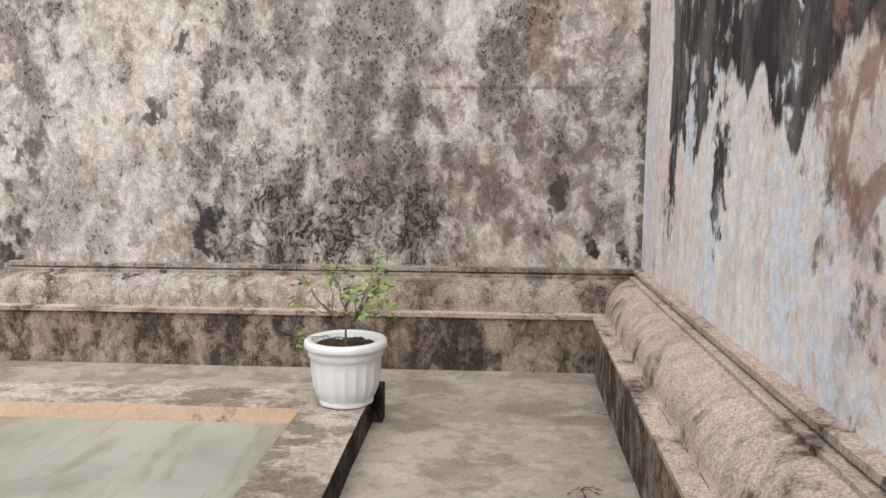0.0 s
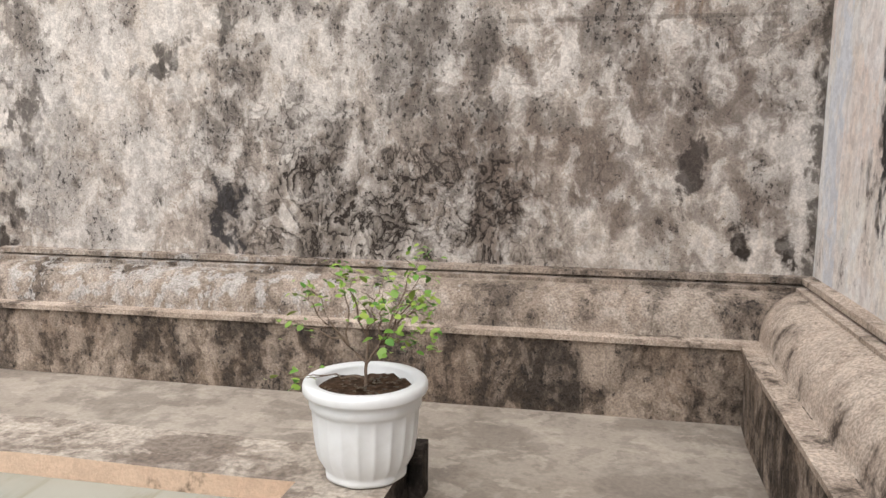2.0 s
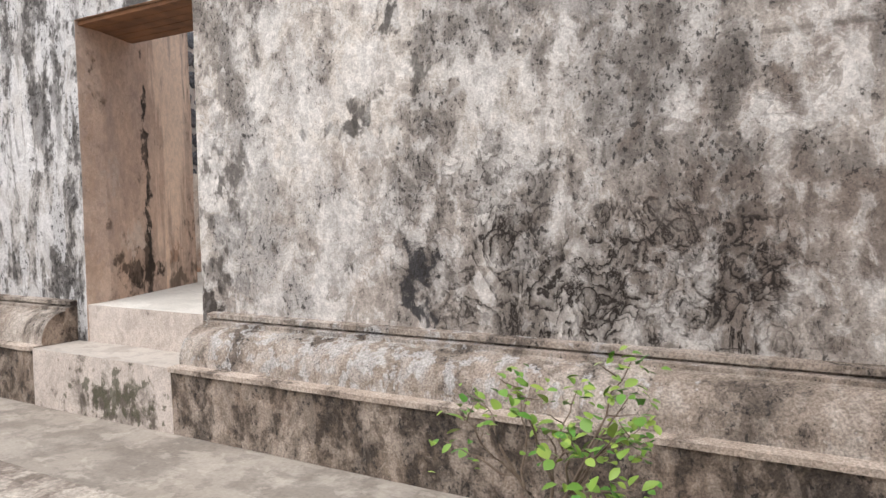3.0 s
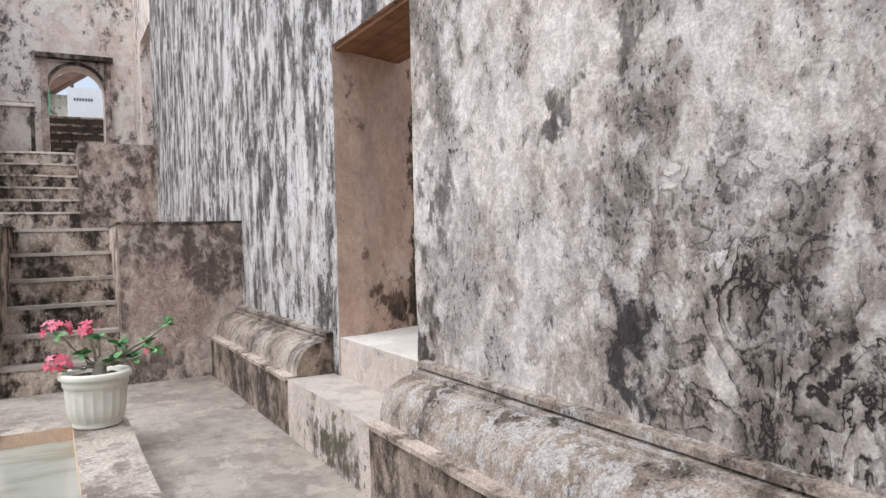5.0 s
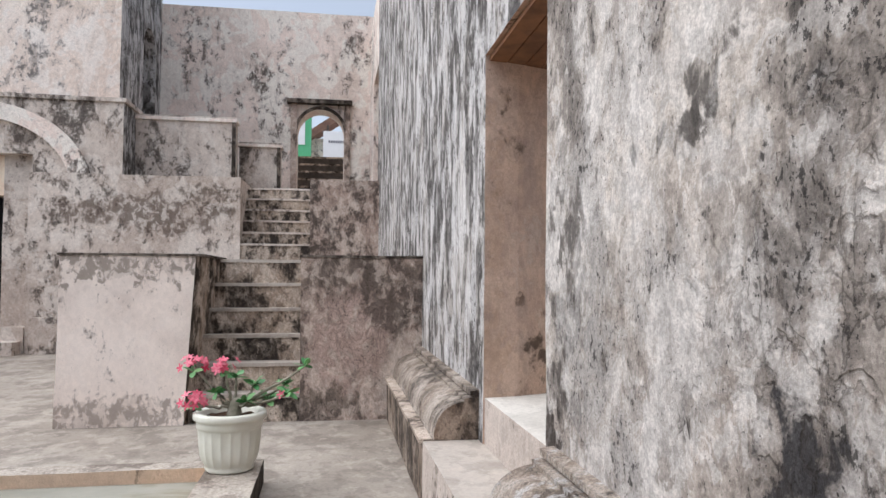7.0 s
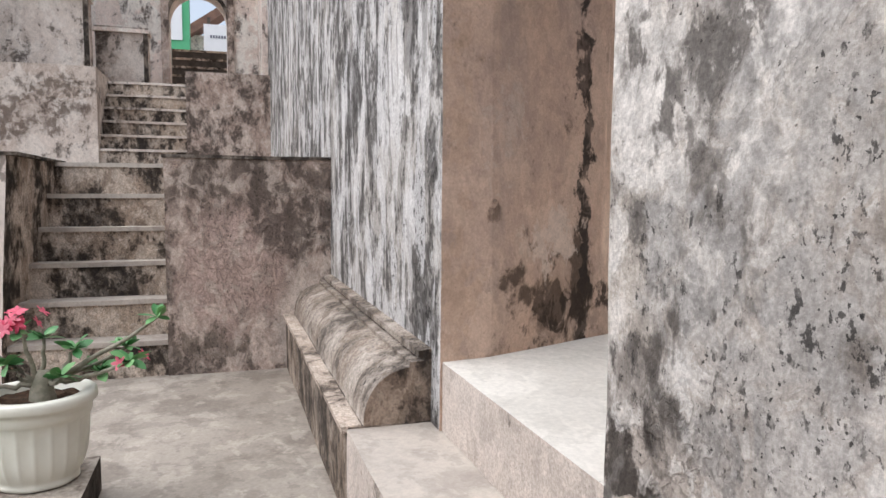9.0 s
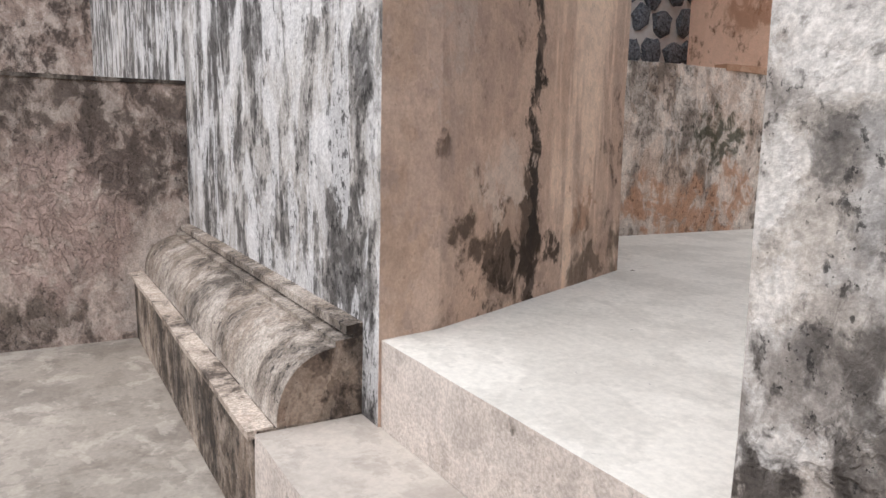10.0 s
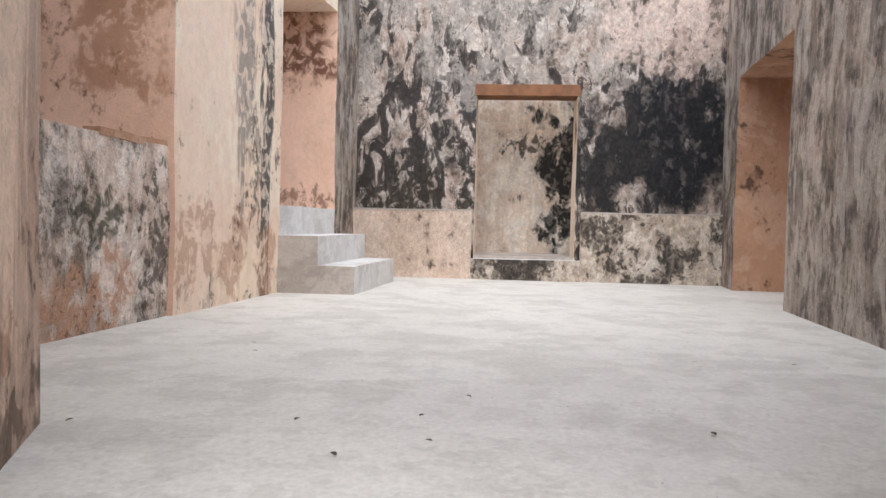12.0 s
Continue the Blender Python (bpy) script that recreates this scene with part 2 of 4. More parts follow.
M_front = plaster("stained_plaster_grey_beige", (0.47, 0.415, 0.36), (0.38, 0.325, 0.28), (0.57, 0.53, 0.49), (0.17, 0.143, 0.125),
                  bright=1.06, mould_at=0.56, spots=0.9, cracks=1.0, soft=0.14, mould_scale=1.5, patch=0.75, streak=0.12,
                  veil=0.62, worn=1.0, relief=0.005, blots=[((-1.3, 5.47, 0.90), (0.95, 0.3, 0.38), (0.17, 0.14, 0.115), 0.45, 0.22),
                         ((0.15, 5.47, 1.3), (0.45, 0.3, 0.5), (0.15, 0.115, 0.095), 0.55, 0.6),
                         ((-0.5, 5.47, 1.15), (0.4, 0.3, 0.4), (0.17, 0.13, 0.105), 0.5, 0.6),
                         ((0.32, 5.47, 1.2), (0.06, 0.3, 0.16), (0.05, 0.04, 0.035), 0.8, 0.35),
                         ((0.56, 5.47, 0.82), (0.05, 0.3, 0.09), (0.035, 0.028, 0.024), 0.9, 0.3),
                         ((0.78, 5.47, 0.78), (0.05, 0.3, 0.10), (0.04, 0.032, 0.026), 0.9, 0.3),
                         ((0.92, 5.47, 1.6), (0.06, 0.3, 1.4), (0.06, 0.05, 0.042), 0.75, 0.3),
                         ((0.18, 5.47, 2.2), (0.09, 0.3, 0.55), (0.22, 0.14, 0.09), 0.55, 0.4),
                         ((-1.2, 5.47, 2.3), (0.45, 0.3, 0.28), (0.25, 0.23, 0.215), 0.5, 0.5),
                         ((-0.1, 5.47, 1.925), (1.05, 0.3, 0.012), (0.13, 0.11, 0.095), 0.5, 0.10),
                         ((-2.19, 5.47, 0.92), (0.085, 0.3, 0.22), (0.04, 0.038, 0.04), 0.85, 0.4),
                         ((-2.7, 5.47, 1.70), (0.24, 0.3, 0.04), (0.06, 0.052, 0.046), 0.8, 0.4),
                         ((-2.5, 5.47, 1.82), (0.07, 0.3, 0.10), (0.08, 0.07, 0.062), 0.8, 0.4),
                         ((-2.18, 5.47, 1.93), (0.05, 0.3, 0.16), (0.09, 0.08, 0.07), 0.75, 0.4),
                         ((-2.34, 5.47, 2.22), (0.08, 0.3, 0.10), (0.06, 0.053, 0.048), 0.8, 0.4),
                         ((-3.5, 5.47, 1.9), (0.13, 0.3, 0.5), (0.16, 0.14, 0.125), 0.6, 0.6),
                         ((-3.50, 5.47, 1.32), (0.13, 0.3, 0.26), (0.11, 0.096, 0.086), 0.7, 0.55),
                         ((-3.59, 5.47, 0.97), (0.045, 0.3, 0.2), (0.10, 0.086, 0.075), 0.75, 0.4),
                         ((-3.72, 5.47, 0.70), (0.08, 0.3, 0.10), (0.055, 0.045, 0.038), 0.9, 0.4),
                         ((-3.28, 5.47, 1.38), (0.10, 0.3, 0.14), (0.16, 0.14, 0.125), 0.6, 0.5),
                         ((-2.95, 5.47, 1.2), (0.45, 0.3, 0.55), (0.52, 0.49, 0.46), 0.4, 0.6)])
M_streaked = plaster("streaked_white_and_black_plaster", (0.42, 0.39, 0.36), (0.35, 0.32, 0.29), (0.475, 0.455, 0.44), (0.11, 0.097, 0.09),
                     bright=1.25, mould_at=0.48, streak=0.8, spots=0.9, soft=0.1, patch=0.8, worn=0.5, veil=0.8)
M_side = plaster("pinkish_plaster_with_black_runs", (0.52, 0.45, 0.41), (0.46, 0.39, 0.35), (0.55, 0.52, 0.50), (0.26, 0.22, 0.19), bright=1.85,
                 mould_at=0.68, spots=0.12, patch=0.7, streak=0.2, curtain=(1.50, 1.6, (0.05, 0.046, 0.044), 4.72),
                 worn=0.55, grain=0.1, relief=0.003, blots=[((0.9, 3.75, 1.0), (0.5, 0.13, 0.5), (0.74, 0.79, 0.86), 0.9, 0.5),
                        ((0.9, 4.22, 1.5), (0.5, 0.09, 0.33), (0.74, 0.78, 0.84), 0.95, 0.3),
                        ((0.9, 4.58, 1.35), (0.5, 0.07, 0.30), (0.045, 0.042, 0.04), 0.92, 0.3),
                        ((0.9, 3.66, 1.35), (0.5, 0.10, 0.26), (0.06, 0.055, 0.052), 0.92, 0.3),
                        ((0.9, 2.85, 0.95), (0.5, 0.13, 0.42), (0.74, 0.79, 0.86), 0.92, 0.5),
                        ((0.9, 2.45, 0.7), (0.5, 0.15, 0.4), (0.70, 0.75, 0.82), 0.85, 0.5),
                        ((0.9, 2.4, 1.5), (0.5, 0.25, 0.22), (0.30, 0.19, 0.14), 0.75, 0.5),
                        ((0.9, 5.28, 1.3), (0.5, 0.14, 0.95), (0.70, 0.72, 0.76), 0.85, 0.4)])
M_jamb = plaster("brown_jamb_plaster", (0.40, 0.28, 0.205), (0.34, 0.25, 0.20), (0.50, 0.375, 0.285), (0.24, 0.17, 0.125),
                 bright=1.5, mould_at=0.66, spots=0.2, patch=0.4, grain=0.1, relief=0.004,
                 worn=0.45, blots=[((-5.1, 6.0, 0.90), (0.5, 0.17, 0.20), (0.085, 0.06, 0.043), 0.8, 0.7),
                        ((-5.2, 6.18, 1.35), (0.5, 0.035, 0.75), (0.05, 0.04, 0.034), 0.9, 0.5),
                        ((-5.0, 5.69, 1.2), (0.3, 0.03, 0.035), (0.12, 0.08, 0.06), 0.85, 0.4),
                        ((-5.1, 6.0, 1.08), (0.3, 0.10, 0.10), (0.66, 0.53, 0.43), 0.9, 0.45),
                        ((-5.02, 5.76, 1.7), (0.3, 0.10, 0.6), (0.46, 0.35, 0.285), 0.6, 0.25),
                        ((-5.1, 5.84, 1.05), (0.3, 0.035, 0.07), (0.60, 0.47, 0.37), 0.8, 0.5),
                        ((-5.1, 5.72, 1.5), (0.3, 0.07, 0.14), (0.56, 0.45, 0.37), 0.7, 0.6),
                        ((-5.2, 6.15, 0.76), (0.3, 0.22, 0.08), (0.06, 0.045, 0.035), 0.85, 0.5),
                        # inner strip past the crack: daylight from the open top painted as pale peach
                        ((-5.42, 6.6, 1.9), (0.5, 0.26, 1.25), (0.86, 0.66, 0.50), 0.95, 0.3),
                        ((-5.4, 6.55, 0.95), (0.5, 0.07, 0.12), (0.42, 0.24, 0.15), 0.7, 0.4),
                        ((-4.95, 5.52, 1.0), (0.5, 0.07, 1.0), (0.50, 0.35, 0.25), 0.6, 0.5),
                        ((-5.45, 6.72, 0.74), (0.5, 0.2, 0.17), (0.15, 0.11, 0.08), 0.75, 0.4)])
M_room = plaster("peach_plaster_with_grey_streaks", (0.68, 0.50, 0.37), (0.63, 0.47, 0.355), (0.72, 0.61, 0.49), (0.15, 0.12, 0.10),
                 mould_at=0.7, streak=0.12, spots=0.2, patch=0.5, soft=0.12, grain=0.05, bright=1.36,
                 worn=0.2, relief=0.003, blots=[((-6.1, 10.5, 2.4), (0.4, 0.10, 2.0), (0.10, 0.09, 0.083), 0.88, 0.4),
                        ((-6.1, 10.1, 3.0), (0.4, 0.13, 1.2), (0.24, 0.21, 0.19), 0.7, 0.4),
                        ((-6.1, 9.55, 2.2), (0.4, 0.3, 1.6), (0.82, 0.65, 0.51), 0.6, 0.3),
                        ((-6.1, 9.6, 0.95), (0.4, 0.8, 0.22), (0.42, 0.22, 0.13), 0.55, 0.6),
                        ((-5.9, 12.55, 2.4), (0.4, 0.2, 1.8), (0.10, 0.095, 0.09), 0.85, 0.35)])
M_infill = plaster("mouldy_infill_plaster", (0.50, 0.39, 0.31), (0.44, 0.34, 0.27), (0.60, 0.55, 0.49), (0.12, 0.10, 0.085), bright=1.45,
                   mould_at=0.56, streak=0.4, spots=0.6, patch=0.7,
                   worn=0.6, veil=0.65, blots=[((-6.3, 8.5, 1.26), (0.4, 0.2, 0.14), (0.07, 0.07, 0.045), 0.8, 0.3),
                          ((-6.3, 8.3, 0.82), (0.4, 0.7, 0.17), (0.50, 0.28, 0.17), 0.8, 0.4),
                          ((-6.3, 9.05, 1.1), (0.4, 0.12, 0.32), (0.10, 0.08, 0.065), 0.8, 0.5)])
M_red = plaster("terracotta_reveal_plaster", (0.54, 0.36, 0.26), (0.50, 0.325, 0.23), (0.60, 0.44, 0.34), (0.32, 0.17, 0.10),
                mould_at=0.70, spots=0.05, patch=0.15, grain=0.08, relief=0.003, bright=1.4, worn=0.2,
                blots=[((-6.55, 9.17, 2.3), (0.30, 0.3, 0.30), (0.36, 0.18, 0.10), 0.65, 0.3),
                       ((-6.3, 9.17, 2.75), (0.5, 0.3, 0.25), (0.40, 0.22, 0.13), 0.6, 0.3),
                       # top of the passage wall: brown mottling, with the shading under its head painted in
                       ((-7.3, 12.2, 3.05), (1.3, 0.3, 0.42), (0.15, 0.065, 0.035), 0.85, 0.3),
                       ((-7.2, 12.2, 1.48), (1.2, 0.3, 0.10), (0.20, 0.11, 0.07), 0.7, 0.4)])
M_back = plaster("flaking_black_mould_plaster", (0.50, 0.37, 0.29), (0.40, 0.31, 0.25), (0.62, 0.55, 0.48), (0.10, 0.08, 0.068),
                 bright=0.92, mould_at=0.55, streak=0.25, spots=0.8, soft=0.12, patch=0.7, flakes=0.75,
                 veil=0.75, blots=[((-2.35, 13.0, 2.25), (0.72, 0.4, 0.85), (0.02, 0.02, 0.022), 1.0, 0.14),
                        ((-3.0, 13.0, 1.95), (0.35, 0.4, 0.5), (0.03, 0.028, 0.027), 0.95, 0.4),
                        ((-4.85, 13.0, 2.6), (0.35, 0.4, 0.3), (0.05, 0.048, 0.046), 0.85, 0.5),
                        ((-5.0, 13.0, 2.0), (0.35, 0.4, 0.3), (0.04, 0.036, 0.032), 0.85, 0.6),
                        ((-5.2, 13.0, 1.55), (0.8, 0.4, 0.2), (0.045, 0.038, 0.03), 0.85, 0.55),
                        ((-4.0, 13.0, 4.0), (2.2, 0.4, 0.9), (0.33, 0.29, 0.25), 0.7, 0.5),
                        ((-2.3, 13.0, 3.6), (0.8, 0.4, 0.55), (0.60, 0.45, 0.37), 0.6, 0.3)])
M_dado_l = plaster("tan_dado_plaster", (0.50, 0.375, 0.285), (0.42, 0.32, 0.24), (0.55, 0.47, 0.39), (0.14, 0.11, 0.085), bright=1.3,
                   mould_at=0.66, spots=0.3, patch=0.4, worn=0.5)
M_dado_r = plaster("blackened_dado_plaster", (0.48, 0.40, 0.31), (0.40, 0.32, 0.25), (0.60, 0.54, 0.46), (0.045, 0.042, 0.036),
                   mould_at=0.52, spots=0.9, soft=0.08, patch=0.6, mould_scale=2.2, bright=1.15, veil=0.8)
M_corridor = plaster("corridor_plaster", (0.56, 0.46, 0.36), (0.50, 0.40, 0.31), (0.66, 0.62, 0.56), (0.12, 0.10, 0.085),
                     bright=1.4, mould_at=0.68, streak=0.2, spots=0.2,
                     worn=0.5, veil=0.5, blots=[((-3.35, 14.2, 1.9), (0.32, 0.5, 1.0), (0.035, 0.034, 0.032), 0.95, 0.5),
                            ((-3.8, 14.2, 2.3), (0.3, 0.5, 0.12), (0.06, 0.055, 0.05), 0.8, 0.5)])
M_rightwall = plaster("dark_streaked_room_plaster", (0.34, 0.255, 0.195), (0.25, 0.20, 0.165), (0.38, 0.33, 0.28), (0.12, 0.10, 0.085),
                      mould_at=0.50, streak=0.65, spots=0.5, patch=0.6, veil=0.65, worn=0.6, bright=1.3)
M_orange = plaster("orange_brown_reveal_plaster", (0.38, 0.215, 0.125), (0.34, 0.19, 0.115), (0.50, 0.35, 0.25), (0.16, 0.10, 0.07),
                   mould_at=0.72, spots=0.1, patch=0.4, grain=0.1, relief=0.003, worn=0.25)
M_bench = plaster("mouldy_bench_plaster", (0.30, 0.225, 0.17), (0.235, 0.18, 0.135), (0.45, 0.37, 0.30), (0.075, 0.058, 0.046),
                  bright=0.95, mould_at=0.47, spots=0.9, soft=0.16, mould_scale=2.6, relief=0.006, grain=0.35, patch=0.5, streak=0.25, veil=0.8)
M_roll = plaster("rough_weathered_ledge", (0.33, 0.265, 0.215), (0.27, 0.215, 0.17), (0.50, 0.44, 0.38), (0.10, 0.08, 0.065),
                 bright=1.02, mould_at=0.56, spots=0.9, soft=0.2, mould_scale=3.0, relief=0.008, grain=0.4, patch=0.5,
                 worn=0.6, veil=0.7, blots=[((-2.5, 5.3, 0.52), (0.6, 0.4, 0.10), (0.44, 0.42, 0.40), 0.6, 1.0)])
M_roll_side = plaster("sandy_weathered_ledge", (0.40, 0.325, 0.265), (0.34, 0.27, 0.215), (0.50, 0.43, 0.36), (0.15, 0.115, 0.09),
                      bright=1.3, mould_at=0.63, spots=0.6, soft=0.2, mould_scale=2.0, relief=0.008, grain=0.4, patch=0.4, worn=0.5)
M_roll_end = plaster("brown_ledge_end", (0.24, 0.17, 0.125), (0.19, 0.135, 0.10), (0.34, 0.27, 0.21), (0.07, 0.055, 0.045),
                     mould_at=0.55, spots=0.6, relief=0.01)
M_fillet = plaster("dark_fillet_plaster", (0.20, 0.155, 0.12), (0.16, 0.125, 0.10), (0.36, 0.31, 0.26), (0.06, 0.048, 0.04),
                   mould_at=0.50, spots=0.6, mould_scale=3.0, relief=0.005, bright=0.9)
M_block = plaster("stair_block_plaster", (0.40, 0.305, 0.255), (0.33, 0.245, 0.20), (0.52, 0.44, 0.375), (0.115, 0.09, 0.075),
                  mould_at=0.54, spots=0.6, soft=0.14, mould_scale=1.5, patch=0.6, cracks=0.3, bright=1.25,
                  veil=0.8, worn=0.8, blots=[((-7.67, 4.80, 0.78), (0.4, 0.36, 0.42), (0.50, 0.36, 0.305), 0.75, 0.15),
                         ((-7.67, 5.32, 0.32), (0.4, 0.22, 0.42), (0.56, 0.47, 0.40), 0.8, 0.12),
                         ((-7.67, 4.9, 1.36), (0.4, 0.6, 0.16), (0.12, 0.092, 0.075), 0.75, 0.3),
                         ((-7.67, 5.15, 1.02), (0.4, 0.20, 0.22), (0.11, 0.085, 0.07), 0.75, 0.35),
                         ((-7.67, 4.6, 0.2), (0.4, 0.28, 0.10), (0.15, 0.12, 0.095), 0.6, 0.3)])
M_block_pale = plaster("pale_block_plaster", (0.60, 0.52, 0.46), (0.52, 0.44, 0.385), (0.62, 0.56, 0.51), (0.25, 0.205, 0.17),
                       mould_at=0.78, spots=0.2, patch=0.25, bright=1.35, grain=0.04,
                       worn=0.2, relief=0.003, blots=[((-7.67, 2.8, 1.4), (0.4, 0.6, 0.12), (0.20, 0.16, 0.13), 0.7, 0.6),
                              ((-7.67, 2.8, 0.1), (0.4, 0.8, 0.13), (0.27, 0.22, 0.185), 0.7, 0.4)])
M_step = plaster("worn_stair_plaster", (0.34, 0.265, 0.20), (0.28, 0.215, 0.165), (0.50, 0.43, 0.36), (0.07, 0.056, 0.046),
                 bright=1.35, mould_at=0.52, spots=0.8, soft=0.14, mould_scale=2.4, relief=0.012, grain=0.35)
M_tier = plaster("blotched_terrace_plaster", (0.47, 0.40, 0.345), (0.38, 0.31, 0.26), (0.58, 0.53, 0.475), (0.12, 0.092, 0.076),
                 mould_at=0.58, spots=0.6, soft=0.12, mould_scale=0.9, patch=0.6, bright=1.32, worn=0.4, veil=0.8,
                 relief=0.003, blots=[((-13.9, 1.5, 2.4), (0.5, 1.3, 0.26), (0.13, 0.095, 0.075), 0.75, 0.35),
                        ((-13.9, 2.5, 2.75), (0.5, 0.45, 0.14), (0.12, 0.09, 0.07), 0.7, 0.35)])
M_high = plaster("high_wall_plaster", (0.52, 0.43, 0.375), (0.45, 0.37, 0.32), (0.61, 0.55, 0.50), (0.22, 0.175, 0.15),
                 mould_at=0.68, spots=0.5, soft=0.14, mould_scale=0.8, patch=0.6, bright=1.6, worn=0.35, relief=0.003)
M_tower = plaster("pale_tower_plaster", (0.66, 0.57, 0.50), (0.62, 0.50, 0.42), (0.72, 0.68, 0.64), (0.28, 0.26, 0.25),
                  mould_at=0.64, spots=0.1, patch=0.5, mould_scale=0.6, worn=0.4, relief=0.003)
M_walk = concrete("worn_grey_concrete", (0.28, 0.24, 0.20), (0.38, 0.335, 0.285), (0.165, 0.138, 0.115), 0.55, 0.55)
M_rim = concrete("pool_rim_cement", (0.31, 0.265, 0.22), (0.42, 0.37, 0.315), (0.13, 0.10, 0.08), 0.8, 0.75, 0.3, 0.008)
M_floor = concrete("pale_room_concrete", (0.655, 0.62, 0.555), (0.61, 0.575, 0.515), (0.44, 0.41, 0.36), 0.7, 0.4, 0.09, 0.0016, 0.6, 0.2)
M_sill = concrete("cream_step_cement", (0.47, 0.42, 0.365), (0.41, 0.36, 0.31), (0.26, 0.22, 0.19), 0.65, 0.45, 0.08, 0.002)
M_white_step = concrete("white_step_cement", (0.70, 0.69, 0.67), (0.64, 0.62, 0.59), (0.46, 0.43, 0.40), 0.65, 0.45, 0.1, 0.003)
M_stepfront = plaster("step_front_plaster", (0.48, 0.41, 0.355), (0.46, 0.39, 0.335), (0.54, 0.48, 0.43), (0.16, 0.13, 0.10),
                      bright=1.1, mould_at=0.66, spots=0.3, patch=0.15,
                      worn=0.5, relief=0.003, blots=[((-4.2, 5.13, 0.16), (0.22, 0.2, 0.10), (0.09, 0.085, 0.055), 0.75, 0.9)])
M_rimside = plaster("black_rim_side", (0.055, 0.045, 0.038), (0.04, 0.034, 0.03), (0.12, 0.10, 0.085), (0.025, 0.022, 0.02), spots=0.3)
M_poolwall = plaster("ochre_pool_lining", (0.54, 0.385, 0.27), (0.50, 0.36, 0.26), (0.56, 0.44, 0.33), (0.26, 0.20, 0.14), mould_at=0.72, spots=0.0, patch=0.2, grain=0.08, worn=0.3)
M_wood = plain("brown_lintel_wood", (0.22, 0.10, 0.045), (0.12, 0.055, 0.028), 5.0, 0.7, 0.3, 0.003)
M_darkwood = plain("dark_stair_wood", (0.045, 0.036, 0.03), (0.10, 0.08, 0.065), 6.0, 0.7)
M_dark = plain("near_black_backing", (0.010, 0.010, 0.014), (0.016, 0.015, 0.018), 5.0, 0.7)
M_pot_white = plain("white_pot_plastic", (0.76, 0.78, 0.79), (0.66, 0.67, 0.66), 3.0, 0.42, 0.45, 0.0006)
M_pot_cream = plain("cream_pot_plastic", (0.70, 0.69, 0.61), (0.60, 0.58, 0.49), 3.0, 0.45, 0.45, 0.0006)
M_soil = plain("dark_soil", (0.035, 0.022, 0.014), (0.09, 0.055, 0.035), 40.0, 0.95, 0.1, 0.012)
M_twig = plain("thin_brown_bark", (0.12, 0.085, 0.06), (0.22, 0.17, 0.13), 30.0, 0.85, 0.2)
M_stem = plain("grey_green_bark", (0.20, 0.19, 0.14), (0.33, 0.30, 0.24), 25.0, 0.8, 0.2)
M_stone = plain("dark_rubble_stone", (0.07, 0.08, 0.095), (0.30, 0.32, 0.35), 6.0, 0.8, 0.3, 0.02)
M_mortar = plain("white_mortar", (0.80, 0.79, 0.76), (0.7, 0.69, 0.66), 20.0, 0.9, 0.2, 0.01)
M_green = plain("green_house_paint", (0.10, 0.42, 0.20), (0.12, 0.46, 0.24), 2.0, 0.6)
M_sign = plain("white_sign_board", (0.80, 0.82, 0.84), (0.76, 0.78, 0.80), 2.0, 0.5)
M_ink = plain("dark_sign_ink", (0.12, 0.13, 0.17), (0.14, 0.15, 0.18), 2.0, 0.5)
M_roof = plain("brown_roof_tile", (0.22, 0.12, 0.085), (0.15, 0.085, 0.065), 4.0, 0.8)
M_litter = plain("dry_leaf_litter", (0.10, 0.075, 0.05), (0.05, 0.04, 0.03), 20.0, 0.9)


def leaf_material(name, a, b):
    k = Nodes(name)
    info = k.t.nodes.new("ShaderNodeObjectInfo")
    c = k.mix(a, b, info.outputs["Random"])
    k.b.inputs["Subsurface Weight"].default_value = 0.0
    k.b.inputs["Transmission Weight"].default_value = 0.0
    return k.finish(c, 0.45, k.noise(60.0), 0.0006, 0.35)


M_leaf = leaf_material("fresh_green_leaf", (0.07, 0.20, 0.025), (0.27, 0.36, 0.06))
M_leaf2 = leaf_material("succulent_leaf", (0.05, 0.19, 0.06), (0.19, 0.36, 0.14))
M_petal = leaf_material("pink_petal", (0.55, 0.035, 0.09), (0.68, 0.18, 0.24))

k = Nodes("green_pool_water")
tint = k.mix((0.25, 0.255, 0.215), (0.34, 0.34, 0.295), k.ramp(k.noise(0.9, 6.0, 0.6, warp=0.6), 0.35, 0.65))
# long brown streaks: the reflection of the walls painted into the tint
tint = k.mix(tint, (0.22, 0.20, 0.14), k.math("MULTIPLY", k.ramp(k.noise(1.8, 7.0, 0.65, k.stretch(2.2, 0.5, 1), warp=0.4), 0.48, 0.6), 0.6))
M_water = k.finish(tint, 0.05, k.noise(5.0, 2.0), 0.003, 0.5)
k.b.inputs["IOR"].default_value = 1.33

# ---- mesh tools ----


def part(name, bm, material, parent=None, label=""):
    """One mesh object out of a bmesh, under a thing or a part."""
    me = bpy.data.meshes.new(name)
    bm.to_mesh(me)
    bm.free()
    for m in material if isinstance(material, (list, tuple)) else [material]:
        me.materials.append(m)
    ob = new(name, me)
    if parent:
        ob.parent = parent
    if label:
        ob["label"] = label
    return ob


def shake(v, amp):
    """Old plaster is never flat: a smooth wander and a finer one."""
    return v + (noise.noise_vector(v * 1.1) * amp * 1.3 + noise.noise_vector(v * 5.3) * amp * 0.55)


def cuts(a, b, step):
    n = max(1, math.ceil(abs(b - a) / step))
    return [a + (b - a) * i / n for i in range(n + 1)]


